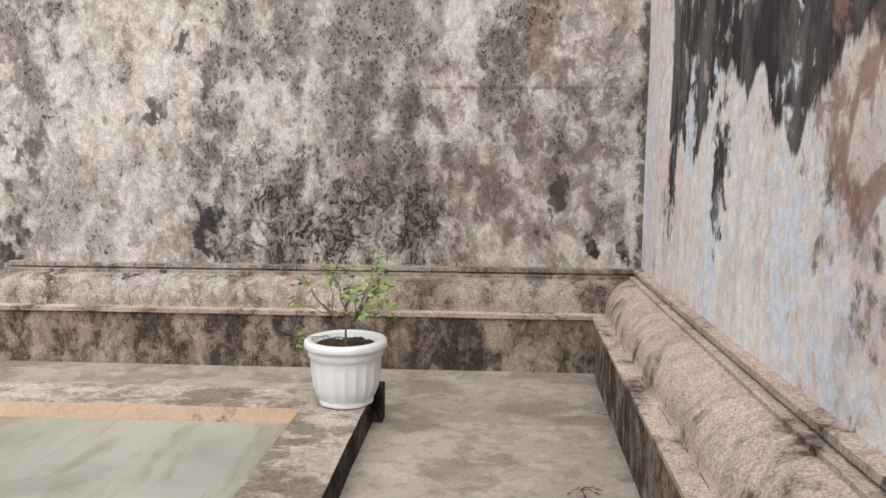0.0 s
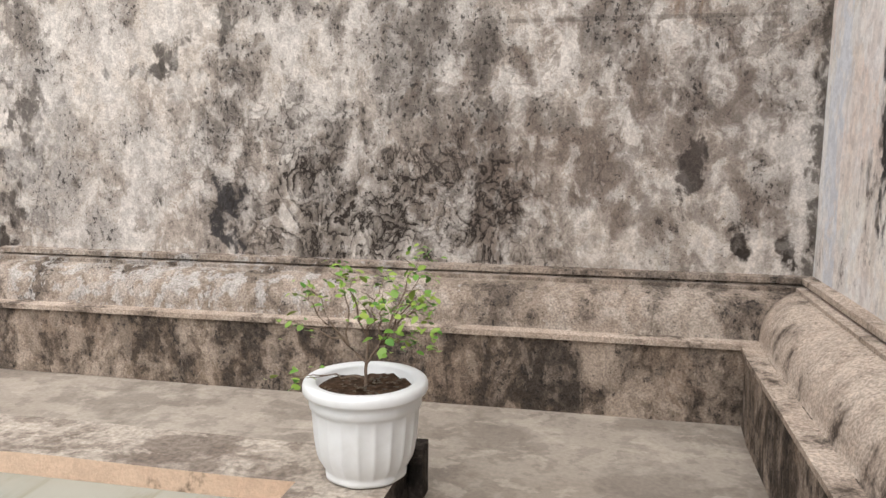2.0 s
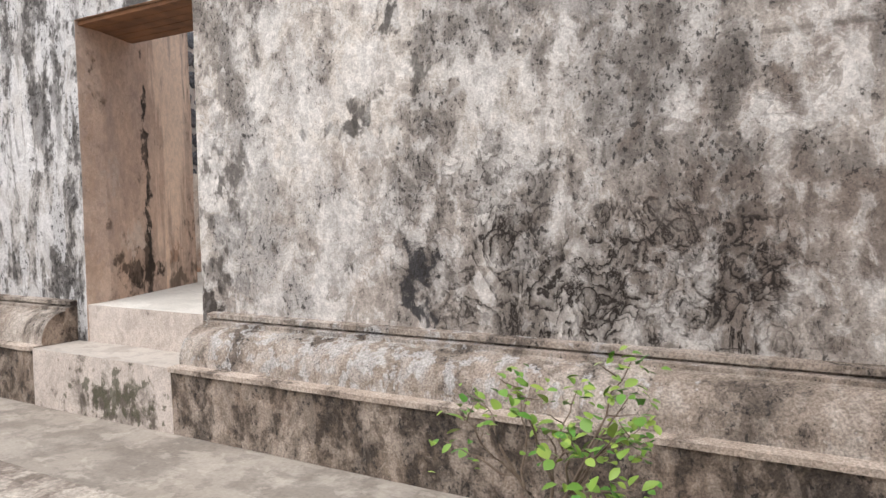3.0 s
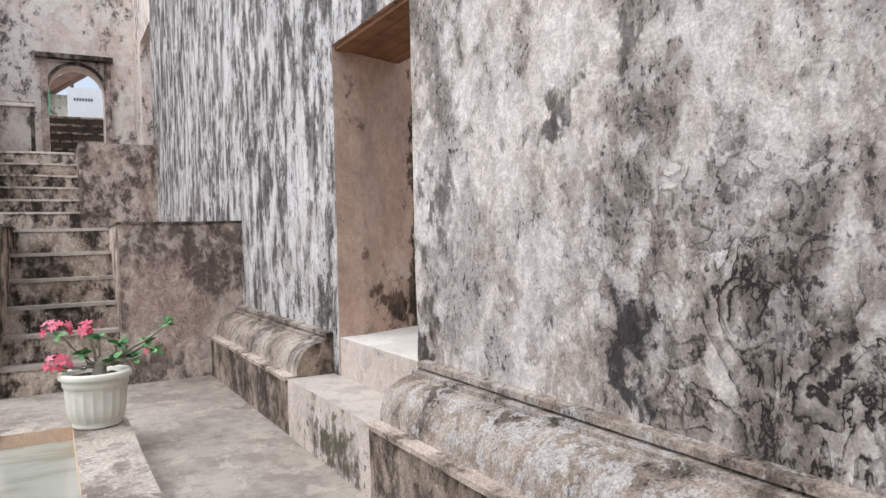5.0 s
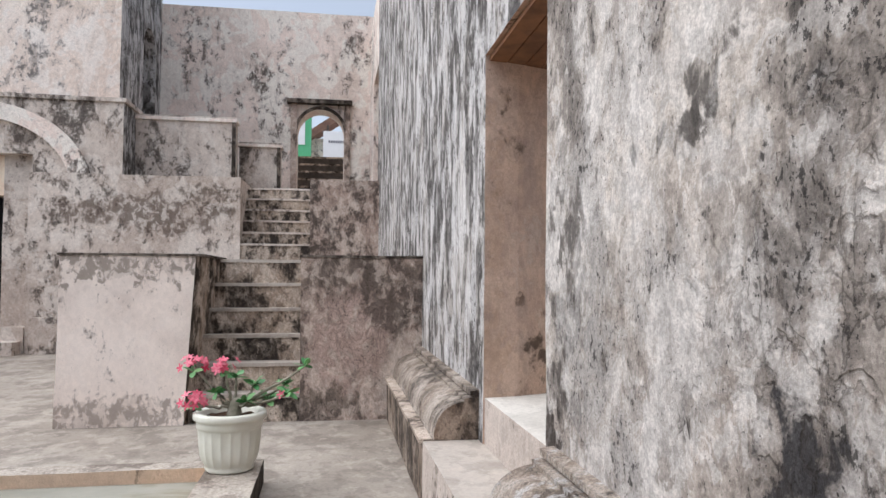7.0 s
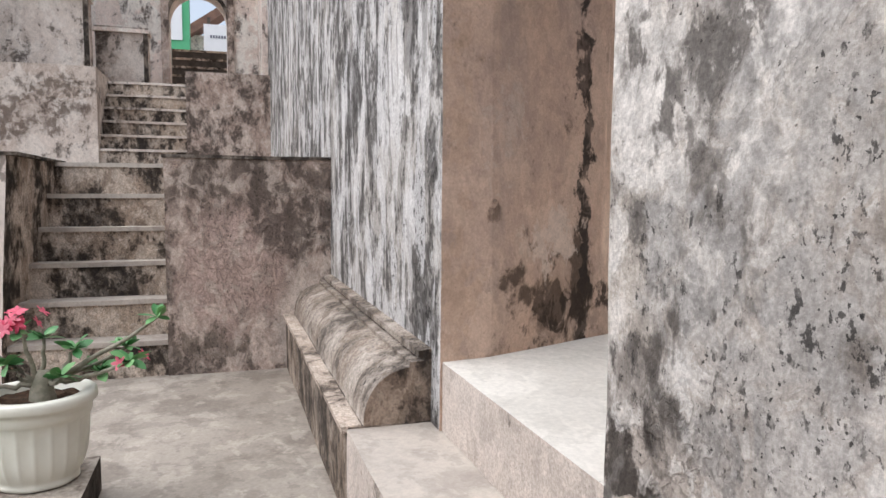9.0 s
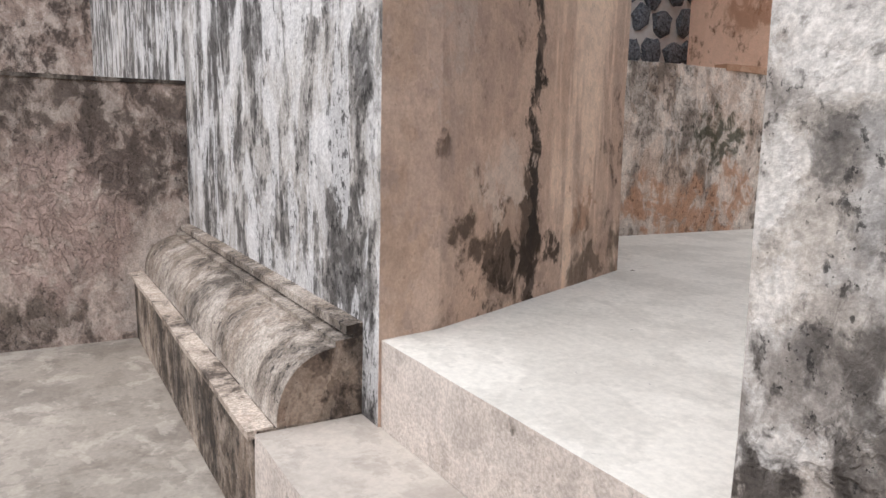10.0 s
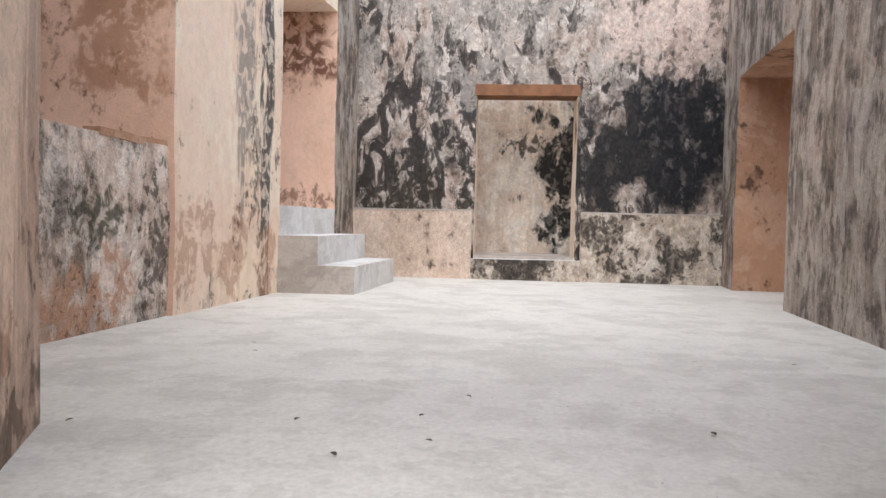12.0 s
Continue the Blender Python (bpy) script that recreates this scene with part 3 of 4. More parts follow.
def prism_bm(pts, z0, z1, step=0.14, amp=0.007, slots=None, top=0, bottom=None, tops=None):
    """An upright prism over a plan outline (counter-clockwise), its sides cut into a net that wanders a little."""
    bm = bmesh.new()
    zs = cuts(z0, z1, step)
    ring, side = [], []
    for i, p in enumerate(pts):
        q = pts[(i + 1) % len(pts)]
        n = max(1, math.ceil(math.dist(p, q) / step))
        for j in range(n):
            ring.append((p[0] + (q[0] - p[0]) * j / n, p[1] + (q[1] - p[1]) * j / n))
            side.append(i)
    rows = [[bm.verts.new(shake(Vector((x, y, z)), amp)) for x, y in ring] for z in zs]
    for a, b in zip(rows, rows[1:]):
        for i in range(len(ring)):
            j = (i + 1) % len(ring)
            f = bm.faces.new((a[i], a[j], b[j], b[i]))
            f.material_index = slots[side[i]] if slots else 0
    f = bm.faces.new(rows[-1])
    f.material_index = top
    f = bm.faces.new(rows[0][::-1])
    f.material_index = top if bottom is None else bottom
    for f in bm.faces:
        f.smooth = False
    return bm


def prism(name, pts, z0, z1, materials, parent=None, label="", **kw):
    return part(name, prism_bm(pts, z0, z1, **kw), materials, parent, label)


def rect(x0, x1, y0, y1):
    return [(x0, y0), (x1, y0), (x1, y1), (x0, y1)]


def structure(name, label="", category=""):
    ob = new(name)
    ob.empty_display_size = 0.2
    return tagged(ob, label, category, "", "structure")


def settle(ob, label="", category=""):
    return tagged(ob, label, category, "", "structure")


def lathe(profile, seg=64, wave=None):
    bm = bmesh.new()
    rings = []
    for i, (r, z) in enumerate(profile):
        rings.append([bm.verts.new(((r * (wave(i, 2 * math.pi * j / seg) if wave else 1.0)) * math.cos(2 * math.pi * j / seg),
                                    (r * (wave(i, 2 * math.pi * j / seg) if wave else 1.0)) * math.sin(2 * math.pi * j / seg), z)) for j in range(seg)])
    for a, b in zip(rings, rings[1:]):
        for j in range(seg):
            n = (j + 1) % seg
            bm.faces.new((a[j], a[n], b[n], b[j]))
    for f in bm.faces:
        f.smooth = True
    return bm, rings


def tube(bm, path, r0, r1, seg=7):
    """A tapered limb along a path."""
    last = None
    for i, p in enumerate(path):
        d = (path[min(i + 1, len(path) - 1)] - path[max(i - 1, 0)]).normalized()
        u = d.orthogonal().normalized()
        w = d.cross(u)
        r = r0 + (r1 - r0) * i / (len(path) - 1)
        ring = [bm.verts.new(p + (u * math.cos(2 * math.pi * j / seg) + w * math.sin(2 * math.pi * j / seg)) * r) for j in range(seg)]
        if last:
            for j in range(seg):
                f = bm.faces.new((last[j], last[(j + 1) % seg], ring[(j + 1) % seg], ring[j]))
                f.smooth = True
        last = ring
    bm.faces.new(last)


def leaf(bm, at, way, up, length, width, fold=0.25):
    """One leaf blade: two folded halves with a pointed tip."""
    way = way.normalized()
    s = way.cross(up).normalized()
    n = s.cross(way)
    pts = [(0, 0), (0.28, 0.42), (0.6, 0.5), (0.86, 0.28), (1, 0)]
    mid = [bm.verts.new(at + way * length * a - n * length * 0.22 * a * a) for a, b in pts]
    for sign in (1, -1):
        out = [bm.verts.new(at + way * length * a + s * sign * width * b + n * (fold * width * b - length * 0.22 * a * a)) for a, b in pts[1:4]]
        e = [mid[0], *out, mid[4]]
        for i in range(4):
            loop = [mid[i], mid[i + 1], e[i + 1], e[i]]
            loop = [v for j, v in enumerate(loop) if v not in loop[:j]]
            f = bm.faces.new(loop if sign > 0 else loop[::-1])
            f.smooth = True


# ---- ground, walkway and pool ----
FX, FY, BZ = 0.33, 5.47, 0.393
bm = bmesh.new()
xs, ys = [-400, -30, -5.57, -1.1, 20, 400], [-400, -20, -4.0, 3.87, 20, 400]
grid = [[bm.verts.new((x, y, 0)) for y in ys] for x in xs]
for i in range(5):
    for j in range(5):
        if (i, j) != (2, 2):
            bm.faces.new((grid[i][j], grid[i + 1][j], grid[i + 1][j + 1], grid[i][j + 1]))
settle(part("ground", bm, M_walk), "worn grey-brown cement paving of the courtyard", "ground")
pool = structure("pool", "sunken bathing pool with an ochre lining", "pool")
for r in (rect(-5.7, -0.95, 3.872, 3.99), rect(-1.118, -1.0, -4.0, 3.87), rect(-5.7, -5.552, -4.0, 3.87), rect(-5.7, -0.95, -4.15, -4.002)):
    prism("lining_wall", r, -0.9, -0.004, M_poolwall, pool, amp=0.0)
prism("pool_bed", rect(-5.6, -1.0, -4.0, 3.9), -1.0, -0.9, M_poolwall, pool, amp=0.0, step=1.0)
bm = bmesh.new()
bm.faces.new([bm.verts.new(v) for v in ((-5.6, -4.1, WATER_Z), (-1.02, -4.1, WATER_Z), (-1.02, 3.9, WATER_Z), (-5.6, 3.9, WATER_Z))])
settle(part("water", bm, M_water), "still greenish pool water", "water")
rim = structure("pool_rim", "raised cement kerb round the pool with a blackened outer side", "kerb")
prism("kerb", [(-1.115, -4.0), (-0.79, -4.0), (-0.79, 4.19), (-5.73, 4.19), (-5.73, -4.0), (-5.55, -4.0), (-5.55, 3.865), (-1.115, 3.865)], 0.0, 0.152, [M_rim, M_rimside, M_poolwall], rim,
      slots=[0, 1, 1, 0, 0, 2, 2, 2], top=0, amp=0.006, step=0.1)
prism("stub", rect(-0.785, -0.735, 4.1, 4.2), 0.0, 0.20, M_rimside, rim, "black-stained cement stub", step=0.03, amp=0.004)

# ---- the wall with the door, and its plinth ----
JL = [(-4.95, 5.47), (-4.985, 5.68), (-5.09, 5.95), (-5.25, 6.32), (-5.50, 6.9)]
JR = [(-2.92, 6.9), (-3.28, 6.32), (-3.50, 5.95), (-3.735, 5.68), (-3.775, 5.47)]
TOPZ = 4.0
HIGHZ = 6.9
wall = structure("wall_north", "tall weathered plaster wall with a doorway", "wall")
prism("wall_right", [(-3.775, 5.47), (3.0, 5.47), (3.0, 6.9), *JR[:-1]], 0.0, TOPZ, [M_front, M_room, M_jamb], wall,
      slots=[0, 1, 1, 2, 2, 2, 2])
prism("wall_left", [(-7.68, 5.47), *JL, (-7.68, 6.9)], 0.0, TOPZ, [M_streaked, M_jamb, M_room], wall, slots=[0, 1, 1, 1, 1, 2, 1])
prism("wall_tall", rect(-9.6, -7.68, 5.47, 6.9), 0.0, 4.9, M_streaked, wall)
prism("wall_tall", rect(-14.2, -9.6, 5.47, 6.9), 0.0, HIGHZ, M_streaked, wall)
prism("wall_end", rect(-19.0, -15.75, 5.47, 6.9), 0.0, HIGHZ, [M_high, M_streaked], wall)
prism("wall_head", rect(-15.75, -14.2, 5.47, 6.9), 5.35, HIGHZ, [M_high, M_streaked], wall)
prism("wall_back", rect(-15.75, -14.2, 6.2, 6.9), 0.0, 5.35, M_high, wall)
prism("lintel_wall", rect(-4.95, -3.775, 5.47, 6.05), 2.615, TOPZ, [M_streaked, M_orange], wall, bottom=1, slots=[0, 1, 1, 1])
boards = structure("door_head", "brown timber boards under the doorway head", "lintel")
for i in range(5):
    prism("board", rect(-5.12, -3.6, 5.5 + i * 0.112, 5.605 + i * 0.112), 2.585, 2.611, M_wood, boards, step=0.5, amp=0.002)


def roll_profile(d):
    """Half-round ledge over the plinth: distance from the wall and height."""
    pts = [(d - 0.045, BZ)]
    for i in range(13):
        a = math.pi / 2 * i / 12
        pts.append((0.055 + (d - 0.115) * math.cos(a) ** 0.9, BZ + 0.215 * math.sin(a) ** 0.85))
    return pts


def sweep(name, prof, path, material, parent, step=0.09, amp=0.0032, label="", end=None):
    """Profile (distance, height) swept along plan stations: rows of a foot point and the way out from the wall."""
    bm = bmesh.new()
    st = []
    for (p, n), (q, m) in zip(path, path[1:]):
        k = max(1, math.ceil(math.dist(p, q) / step))
        for j in range(k):
            t = j / k
            st.append((Vector(p).lerp(Vector(q), t), Vector(n).lerp(Vector(m), t)))
    st.append((Vector(path[-1][0]), Vector(path[-1][1])))
    rows = []
    for p, n in st:
        rows.append([bm.verts.new(shake(Vector((p.x + n.x * d, p.y + n.y * d, z)), amp)) for d, z in prof])
    for a, b in zip(rows, rows[1:]):
        for i in range(len(prof) - 1):
            f = bm.faces.new((a[i], a[i + 1], b[i + 1], b[i]))
            f.smooth = 2 <= i <= 12 and len(prof) > 10
    for r in (rows[0], rows[-1]):
        f = bm.faces.new(r)
        f.material_index = 1
    bmesh.ops.recalc_face_normals(bm, faces=bm.faces)
    return part(name, bm, [material, end or material], parent, label)


# plan of the side wall: it leans a little off the square
def side_x(y):
    return 0.915 + (y - 5.47) * 0.045


plinth = structure("plinth", "stained plinth with a half-round ledge along the wall foot", "plinth")


def plinth_run(path, roll=M_roll):
    d = FX
    sweep("bench", [(0.0, 0.0), (d, 0.0), (d + 0.004, BZ - 0.012), (d - 0.004, BZ), (0.0, BZ)], path, M_bench, plinth)
    sweep("lip", [(d - 0.05, BZ - 0.004), (d + 0.022, BZ - 0.024), (d + 0.026, BZ + 0.004), (d - 0.05, BZ + 0.008)], path, M_roll_side, plinth, amp=0.0032)
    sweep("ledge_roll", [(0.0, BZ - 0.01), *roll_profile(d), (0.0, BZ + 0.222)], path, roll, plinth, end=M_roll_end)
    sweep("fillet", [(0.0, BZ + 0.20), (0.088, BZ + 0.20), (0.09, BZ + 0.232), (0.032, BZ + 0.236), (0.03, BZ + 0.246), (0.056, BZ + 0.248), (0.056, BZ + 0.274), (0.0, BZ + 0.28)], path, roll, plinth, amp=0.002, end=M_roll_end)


south = (0.0, -1.0)
plinth_run([((-7.67, 5.47), south), ((-5.065, 5.47), south)])
mitre = ((0.915, 5.47), (-1.08, -1.0))
plinth_run([((-3.68, 5.47), south), ((0.5, 5.47), south), mitre])
plinth_run([mitre, ((side_x(4.9), 4.9), (-1.08, 0.0)), ((side_x(-7.0), -7.0), (-1.08, 0.0))], M_roll_side)
step1 = structure("door_step", "pale cement step below the doorway", "step")
prism("step_block", rect(-5.065, -3.68, 5.137, 5.475), 0.0, BZ - 0.006, [M_stepfront, M_sill], step1, top=1, step=0.08, amp=0.004)
settle(prism("wall_east", [(side_x(-7.0), -7.0), (3.0, -7.0), (3.0, 5.47), (side_x(5.47), 5.47)], 0.0, TOPZ, M_side), "tall plaster wall with black mould running down", "wall")
settle(prism("wall_south", rect(-20.0, 3.0, -9.0, -7.0), 0.0, 3.2, M_high, step=0.5), "plain old courtyard wall", "wall")

# ---- room beyond the door ----
RZ = 0.645
YB = 12.98


def lx(y):
    return -6.06 + (y - 10.65) * 0.085


def rx_(y):
    return -2.02 + (y - 10.61) * 0.09


floor = structure("floor", "smooth pale cement floor of the roofless room", "floor")
prism("floor_slab", [(-4.955, 5.476), (-3.77, 5.476), (-3.0, 6.8), (-1.0, 6.8), (-0.9, 13.2), (-6.2, 13.2), (-6.6, 6.8), (-5.7, 6.8)], 0.3, RZ, [M_stepfront, M_floor], floor, top=1,
      slots=[0, 0, 0, 0, 0, 0, 0, 0], amp=0.003, step=0.12)


west = structure("wall_west", "peach plaster room wall with grey runs", "wall")
T = -1.0
WT = 3.9


def west_piece(name, y0, y1, z0, z1, mats, **kw):
    # edges counter-clockwise from the room face at y0: room face, far side, outer face, near side
    return prism(name, [(lx(y0), y0), (lx(y1), y1), (lx(y1) + T, y1), (lx(y0) + T, y0)], z0, z1, mats, west, **kw)


MS = [M_room, M_red]
SL = [0, 1, 1, 1]
west_piece("pier", 6.9, 7.25, 0.3, WT, MS, slots=SL)
west_piece("pier", 9.17, 10.8, 0.3, WT, MS, slots=SL)
west_piece("pier", 12.2, YB + 0.3, 0.3, WT, [M_rightwall, M_red], slots=SL)
west_piece("head", 7.25, 9.17, 4.1, WT, MS, slots=SL)
west_piece("head", 10.8, 12.2, 3.4, WT, MS, slots=SL)
west_piece("threshold", 10.8, 12.2, 0.3, 1.375, [M_white_step, M_sill], slots=[0, 1, 1, 1], top=0)
prism("infill", [(lx(7.25) - 0.035, 7.25), (lx(9.17) - 0.035, 9.17), (lx(9.17) + T, 9.17), (lx(7.25) + T, 7.25)], 0.3, 1.69, [M_infill, M_white_step], west, top=0, amp=0.01)
prism("broken_edge", [(lx(8.5) - 0.03, 8.5), (lx(9.165) - 0.03, 9.165), (lx(9.165) - 0.16, 9.165), (lx(8.5) - 0.12, 8.5)], 1.68, 1.725, M_orange, west, "broken reddish plaster edge", step=0.04, amp=0.02)
passage = structure("wall_passage", "terracotta passage wall behind the raised door", "wall")
prism("passage_wall", rect(-10.0, -9.5, 10.0, 13.5), 0.0, WT, M_red, passage)
prism("passage_floor", rect(-9.5, -7.0, 10.5, 12.6), 0.0, 1.37, M_sill, passage, step=0.4)
prism("passage_side", rect(-9.5, -6.9, 12.2, 12.5), 0.0, WT, M_red, passage, step=0.3)
east = structure("wall_east_room", "dark streaked room wall with a doorway", "wall")


def east_piece(name, y0, y1, z0, z1, mats, **kw):
    return prism(name, [(rx_(y0), y0), (rx_(y0) + 1.0, y0), (rx_(y1) + 1.0, y1), (rx_(y1), y1)], z0, z1, mats, east, **kw)


ME = [M_orange, M_rightwall]
SE = [0, 0, 0, 1]
east_piece("pier", 6.9, 10.6, 0.3, WT, ME, slots=SE)
east_piece("pier", 12.35, YB + 0.3, 0.3, WT, ME, slots=SE)
east_piece("head", 10.6, 12.35, 2.78, WT, ME, slots=SE, bottom=0)
prism("lobby_wall", rect(0.6, 1.0, 9.5, 14.0), 0.0, WT, M_orange, east, step=0.4)
prism("lobby_side", rect(-0.9, 0.6, 12.35, 12.7), 0.0, WT, M_orange, east, step=0.4)
prism("lobby_side", rect(-0.9, 0.6, 9.8, 10.1), 0.0, WT, M_orange, east, step=0.4)
prism("lobby_floor", [(-1.6, 10.1), (0.6, 10.1), (0.6, 12.35), (-1.5, 12.35)], 0.3, RZ - 0.004, M_floor, east, step=0.4, amp=0.0)
back = structure("wall_back", "flaking plaster wall with black mould and a doorway", "wall")
prism("wall_left", rect(-6.2, -4.51, YB, YB + 0.5), 0.3, WT, [M_back, M_room], back, slots=[0, 1, 1, 1])
prism("wall_right", rect(-3.39, -1.2, YB, YB + 0.5), 0.3, WT, [M_back, M_room], back, slots=[0, 1, 1, 1])
prism("wall_head", rect(-4.51, -3.39, YB, YB + 0.5), 2.82, WT, [M_back, M_room], back)
prism("dado", rect(-5.9, -4.535, YB - 0.1, YB + 0.01), 0.5, 1.40, M_dado_l, back, amp=0.006, step=0.08)
prism("dado", rect(-3.33, -1.75, YB - 0.1, YB + 0.01), 0.5, 1.405, M_dado_r, back, amp=0.006, step=0.08)
for x0, x1 in ((-5.9, -4.54), (-3.325, -1.75)):
    prism("dado_cap", rect(x0, x1, YB - 0.106, YB + 0.0), 1.398, 1.416, M_sill, back, amp=0.005, step=0.06)
prism("dado_step", rect(-4.533, -3.332, YB - 0.115, YB + 0.05), 0.5, 0.875, [M_dado_r, M_white_step], back, top=1, amp=0.005, step=0.08)
prism("threshold", rect(-4.51, -3.39, YB + 0.05, YB + 1.5), 0.3, 0.90, [M_sill], back, step=0.2, amp=0.003)
prism("corridor_wall", rect(-6.5, -1.0, YB + 1.3, YB + 1.6), 0.3, WT, M_corridor, back)
settle(prism("lintel", rect(-4.53, -3.37, YB - 0.012, YB + 0.3), 2.70, 2.822, M_wood, step=0.2, amp=0.003), "brown timber door lintel set in the wall", "lintel")
stair = structure("room_steps", "white and cream cement steps up to the raised door", "steps")
# risers lit white: that light is put into the colour, near sides stay cream
prism("tread", [(lx(10.76), 10.76), (-5.40, 10.76), (-5.30, 12.24), (lx(12.24), 12.24)], RZ - 0.02, 0.88, [M_sill, M_white_step], stair, slots=[0, 1, 0, 0], top=1, step=0.08, amp=0.005)
prism("tread", [(lx(10.77), 10.765), (-5.71, 10.765), (-5.61, 12.235), (lx(12.235), 12.235)], 0.88, 1.125, [M_sill, M_white_step], stair, slots=[0, 1, 0, 0], top=1, step=0.08, amp=0.005)

# rubble wall seen through the old window
rubble = structure("wall_rubble", "dark rubble stone wall with thick white mortar", "wall")
prism("mortar", rect(-8.15, -7.8, 7.0, 10.4), 0.0, 4.4, M_mortar, rubble, step=0.3, amp=0.02)
stones = []
for s in range(4):
    bm = bmesh.new()
    bmesh.ops.create_icosphere(bm, subdivisions=2, radius=1.0)
    for v in bm.verts:
        v.co += noise.noise_vector(v.co * 1.3 + Vector((s * 7, 0, 0))) * 0.45
        v.co = Vector((max(-0.6, min(0.6, v.co.x)), v.co.y, v.co.z))
    me = bpy.data.meshes.new("stone")
    bm.to_mesh(me)
    bm.free()
    me.materials.append(M_stone)
    stones.append(me)
rng = random.Random(4)
for r in range(11):
    for c in range(13):
        ob = new("stone", stones[rng.randrange(4)])
        ob.parent = rubble
        ob.matrix_basis = pose(-7.8, 7.15 + c * 0.25 + (r % 2) * 0.12 + rng.uniform(-0.03, 0.03), 1.5 + r * 0.25 + rng.uniform(-0.03, 0.03), rng.uniform(0, 360), 0, 0) @ Matrix.Diagonal(
            (0.07, rng.uniform(0.105, 0.128), rng.uniform(0.10, 0.125), 1))

# ---- terrace stairs beyond the pool ----
X1 = -7.67
lower = structure("stair_block", "massive plaster stair block with six worn steps", "stairs")
cheek = prism("cheek", rect(-13.9, X1, 2.25, 3.45), 0.0, 1.505, [M_block_pale, M_step, M_tier], lower, slots=[2, 0, 1, 2], top=1)
for v in cheek.data.vertices:
    # its front leans back and its inner edge spreads towards the foot
    low = 1.0 - v.co.z / 1.505
    if v.co.y > 3.4:
        v.co.y -= (0.055 + 0.06 * low) * max(0.0, min(1.0, (v.co.x - X1 + 1.4) / 1.4))
    if v.co.x > X1 - 0.1:
        v.co.x += 0.06 * low
prism("cheek", rect(-13.9, X1, 4.335, 5.47), 0.0, 1.505, [M_block, M_step], lower, top=1)
for i in range(6):
    prism("step", rect(-13.9 if i == 5 else X1 - 0.02 - (i + 1) * 0.235 - 0.1, X1 - 0.02 - i * 0.235, 3.36, 4.335), max(0.0, i * 0.25 - 0.02), (i + 1) * 0.2505,
          [M_step, M_sill], lower, top=1 if i < 5 else 0, step=0.07, amp=0.007)
for i in range(6):
    prism("nosing", rect(X1 - 0.12 - i * 0.235, X1 - 0.005 - i * 0.235, 3.36 + i * 0.017, 4.333), (i + 1) * 0.2505 - 0.028, (i + 1) * 0.2505 + 0.006, M_sill, lower, step=0.06, amp=0.006)
for y0, y1, dx in ((2.235, 3.462, 0.012), (4.325, 5.47, 0.012)):
    prism("coping", rect(-9.2, X1 + dx, y0, y1), 1.505, 1.527, M_fillet, lower, step=0.1, amp=0.004)
X2 = -13.9
upper = structure("terrace", "blotched terrace wall with an upper flight of steps", "terrace")
prism("terrace_wall", rect(-17.2, X2, -0.45, 3.03), 0.0, 3.07, [M_tier, M_step], upper, top=1)
prism("terrace_wall", rect(-17.2, X2, 4.24, 5.47), 0.0, 3.07, [M_block, M_step], upper, top=1)
for i in range(6):
    prism("step", rect(-17.2 if i == 5 else X2 - 0.05 - (i + 1) * 0.2 - 0.05, X2 - 0.05 - i * 0.2, 3.03, 4.24), 1.0 if i == 0 else 1.66 + i * 0.222, 1.9 + i * 0.222, M_step, upper, step=0.1, amp=0.008)
for i in range(6):
    prism("nosing", rect(X2 - 0.15 - i * 0.2, X2 - 0.03 - i * 0.2, 3.032, 4.238), 1.87 + i * 0.222, 1.905 + i * 0.222, M_tier, upper, step=0.08, amp=0.008)
prism("plinth_foot", rect(X2 - 0.2, X2 + 0.12, -0.35, 1.2), 0.0, 0.62, M_tier, upper, amp=0.01)
prism("low_slab", rect(-14.6, X2 + 0.02, -4.0, -0.46), 0.0, 0.45, M_tier, upper, step=0.3)
prism("low_slab", rect(-13.95, X2 + 0.35, -4.0, -0.5), 0.0, 0.22, M_tier, upper, step=0.3)

high = structure("wall_high", "high old wall with a small arched doorway", "wall")
XH = -17.16
prism("wall_left", rect(XH - 0.6, XH, -8.0, 3.84), 0.0, 7.3, M_high, high)
prism("wall_right", rect(XH - 0.6, XH, 4.89, 6.9), 0.0, 7.3, M_high, high)
prism("wall_head", rect(XH - 0.6, XH, 3.84, 4.89), 5.12, 7.3, M_high, high)
AC, AR, AZ = 4.365, 0.525, 4.56
bm = bmesh.new()
arc = [(AC + AR * math.cos(math.pi * i / 24), AZ + AR * 1.02 * math.sin(math.pi * i / 24)) for i in range(25)]
for x0, x1 in ((XH - 0.6, XH),):
    fr = [[bm.verts.new((x, y, z)) for y, z in arc] for x in (x0, x1)]
    tp = [[bm.verts.new((x, y, 5.13)) for y, z in arc] for x in (x0, x1)]
    for i in range(24):
        bm.faces.new((fr[1][i], fr[1][i + 1], tp[1][i + 1], tp[1][i]))
        bm.faces.new((fr[0][i + 1], fr[0][i], tp[0][i], tp[0][i + 1]))
        bm.faces.new((fr[0][i], fr[0][i + 1], fr[1][i + 1], fr[1][i]))
part("arch_spandrel", bm, M_high, high)
for y0, y1 in ((3.70, 3.838), (4.892, 5.02)):
    prism("door_surround", rect(XH, XH + 0.07, y0, y1), 3.0, 5.2, M_block, high, amp=0.004)
prism("hood", rect(XH, XH + 0.2, 3.62, 5.06), 5.2, 5.29, M_fillet, high, amp=0.004)
bm = bmesh.new()
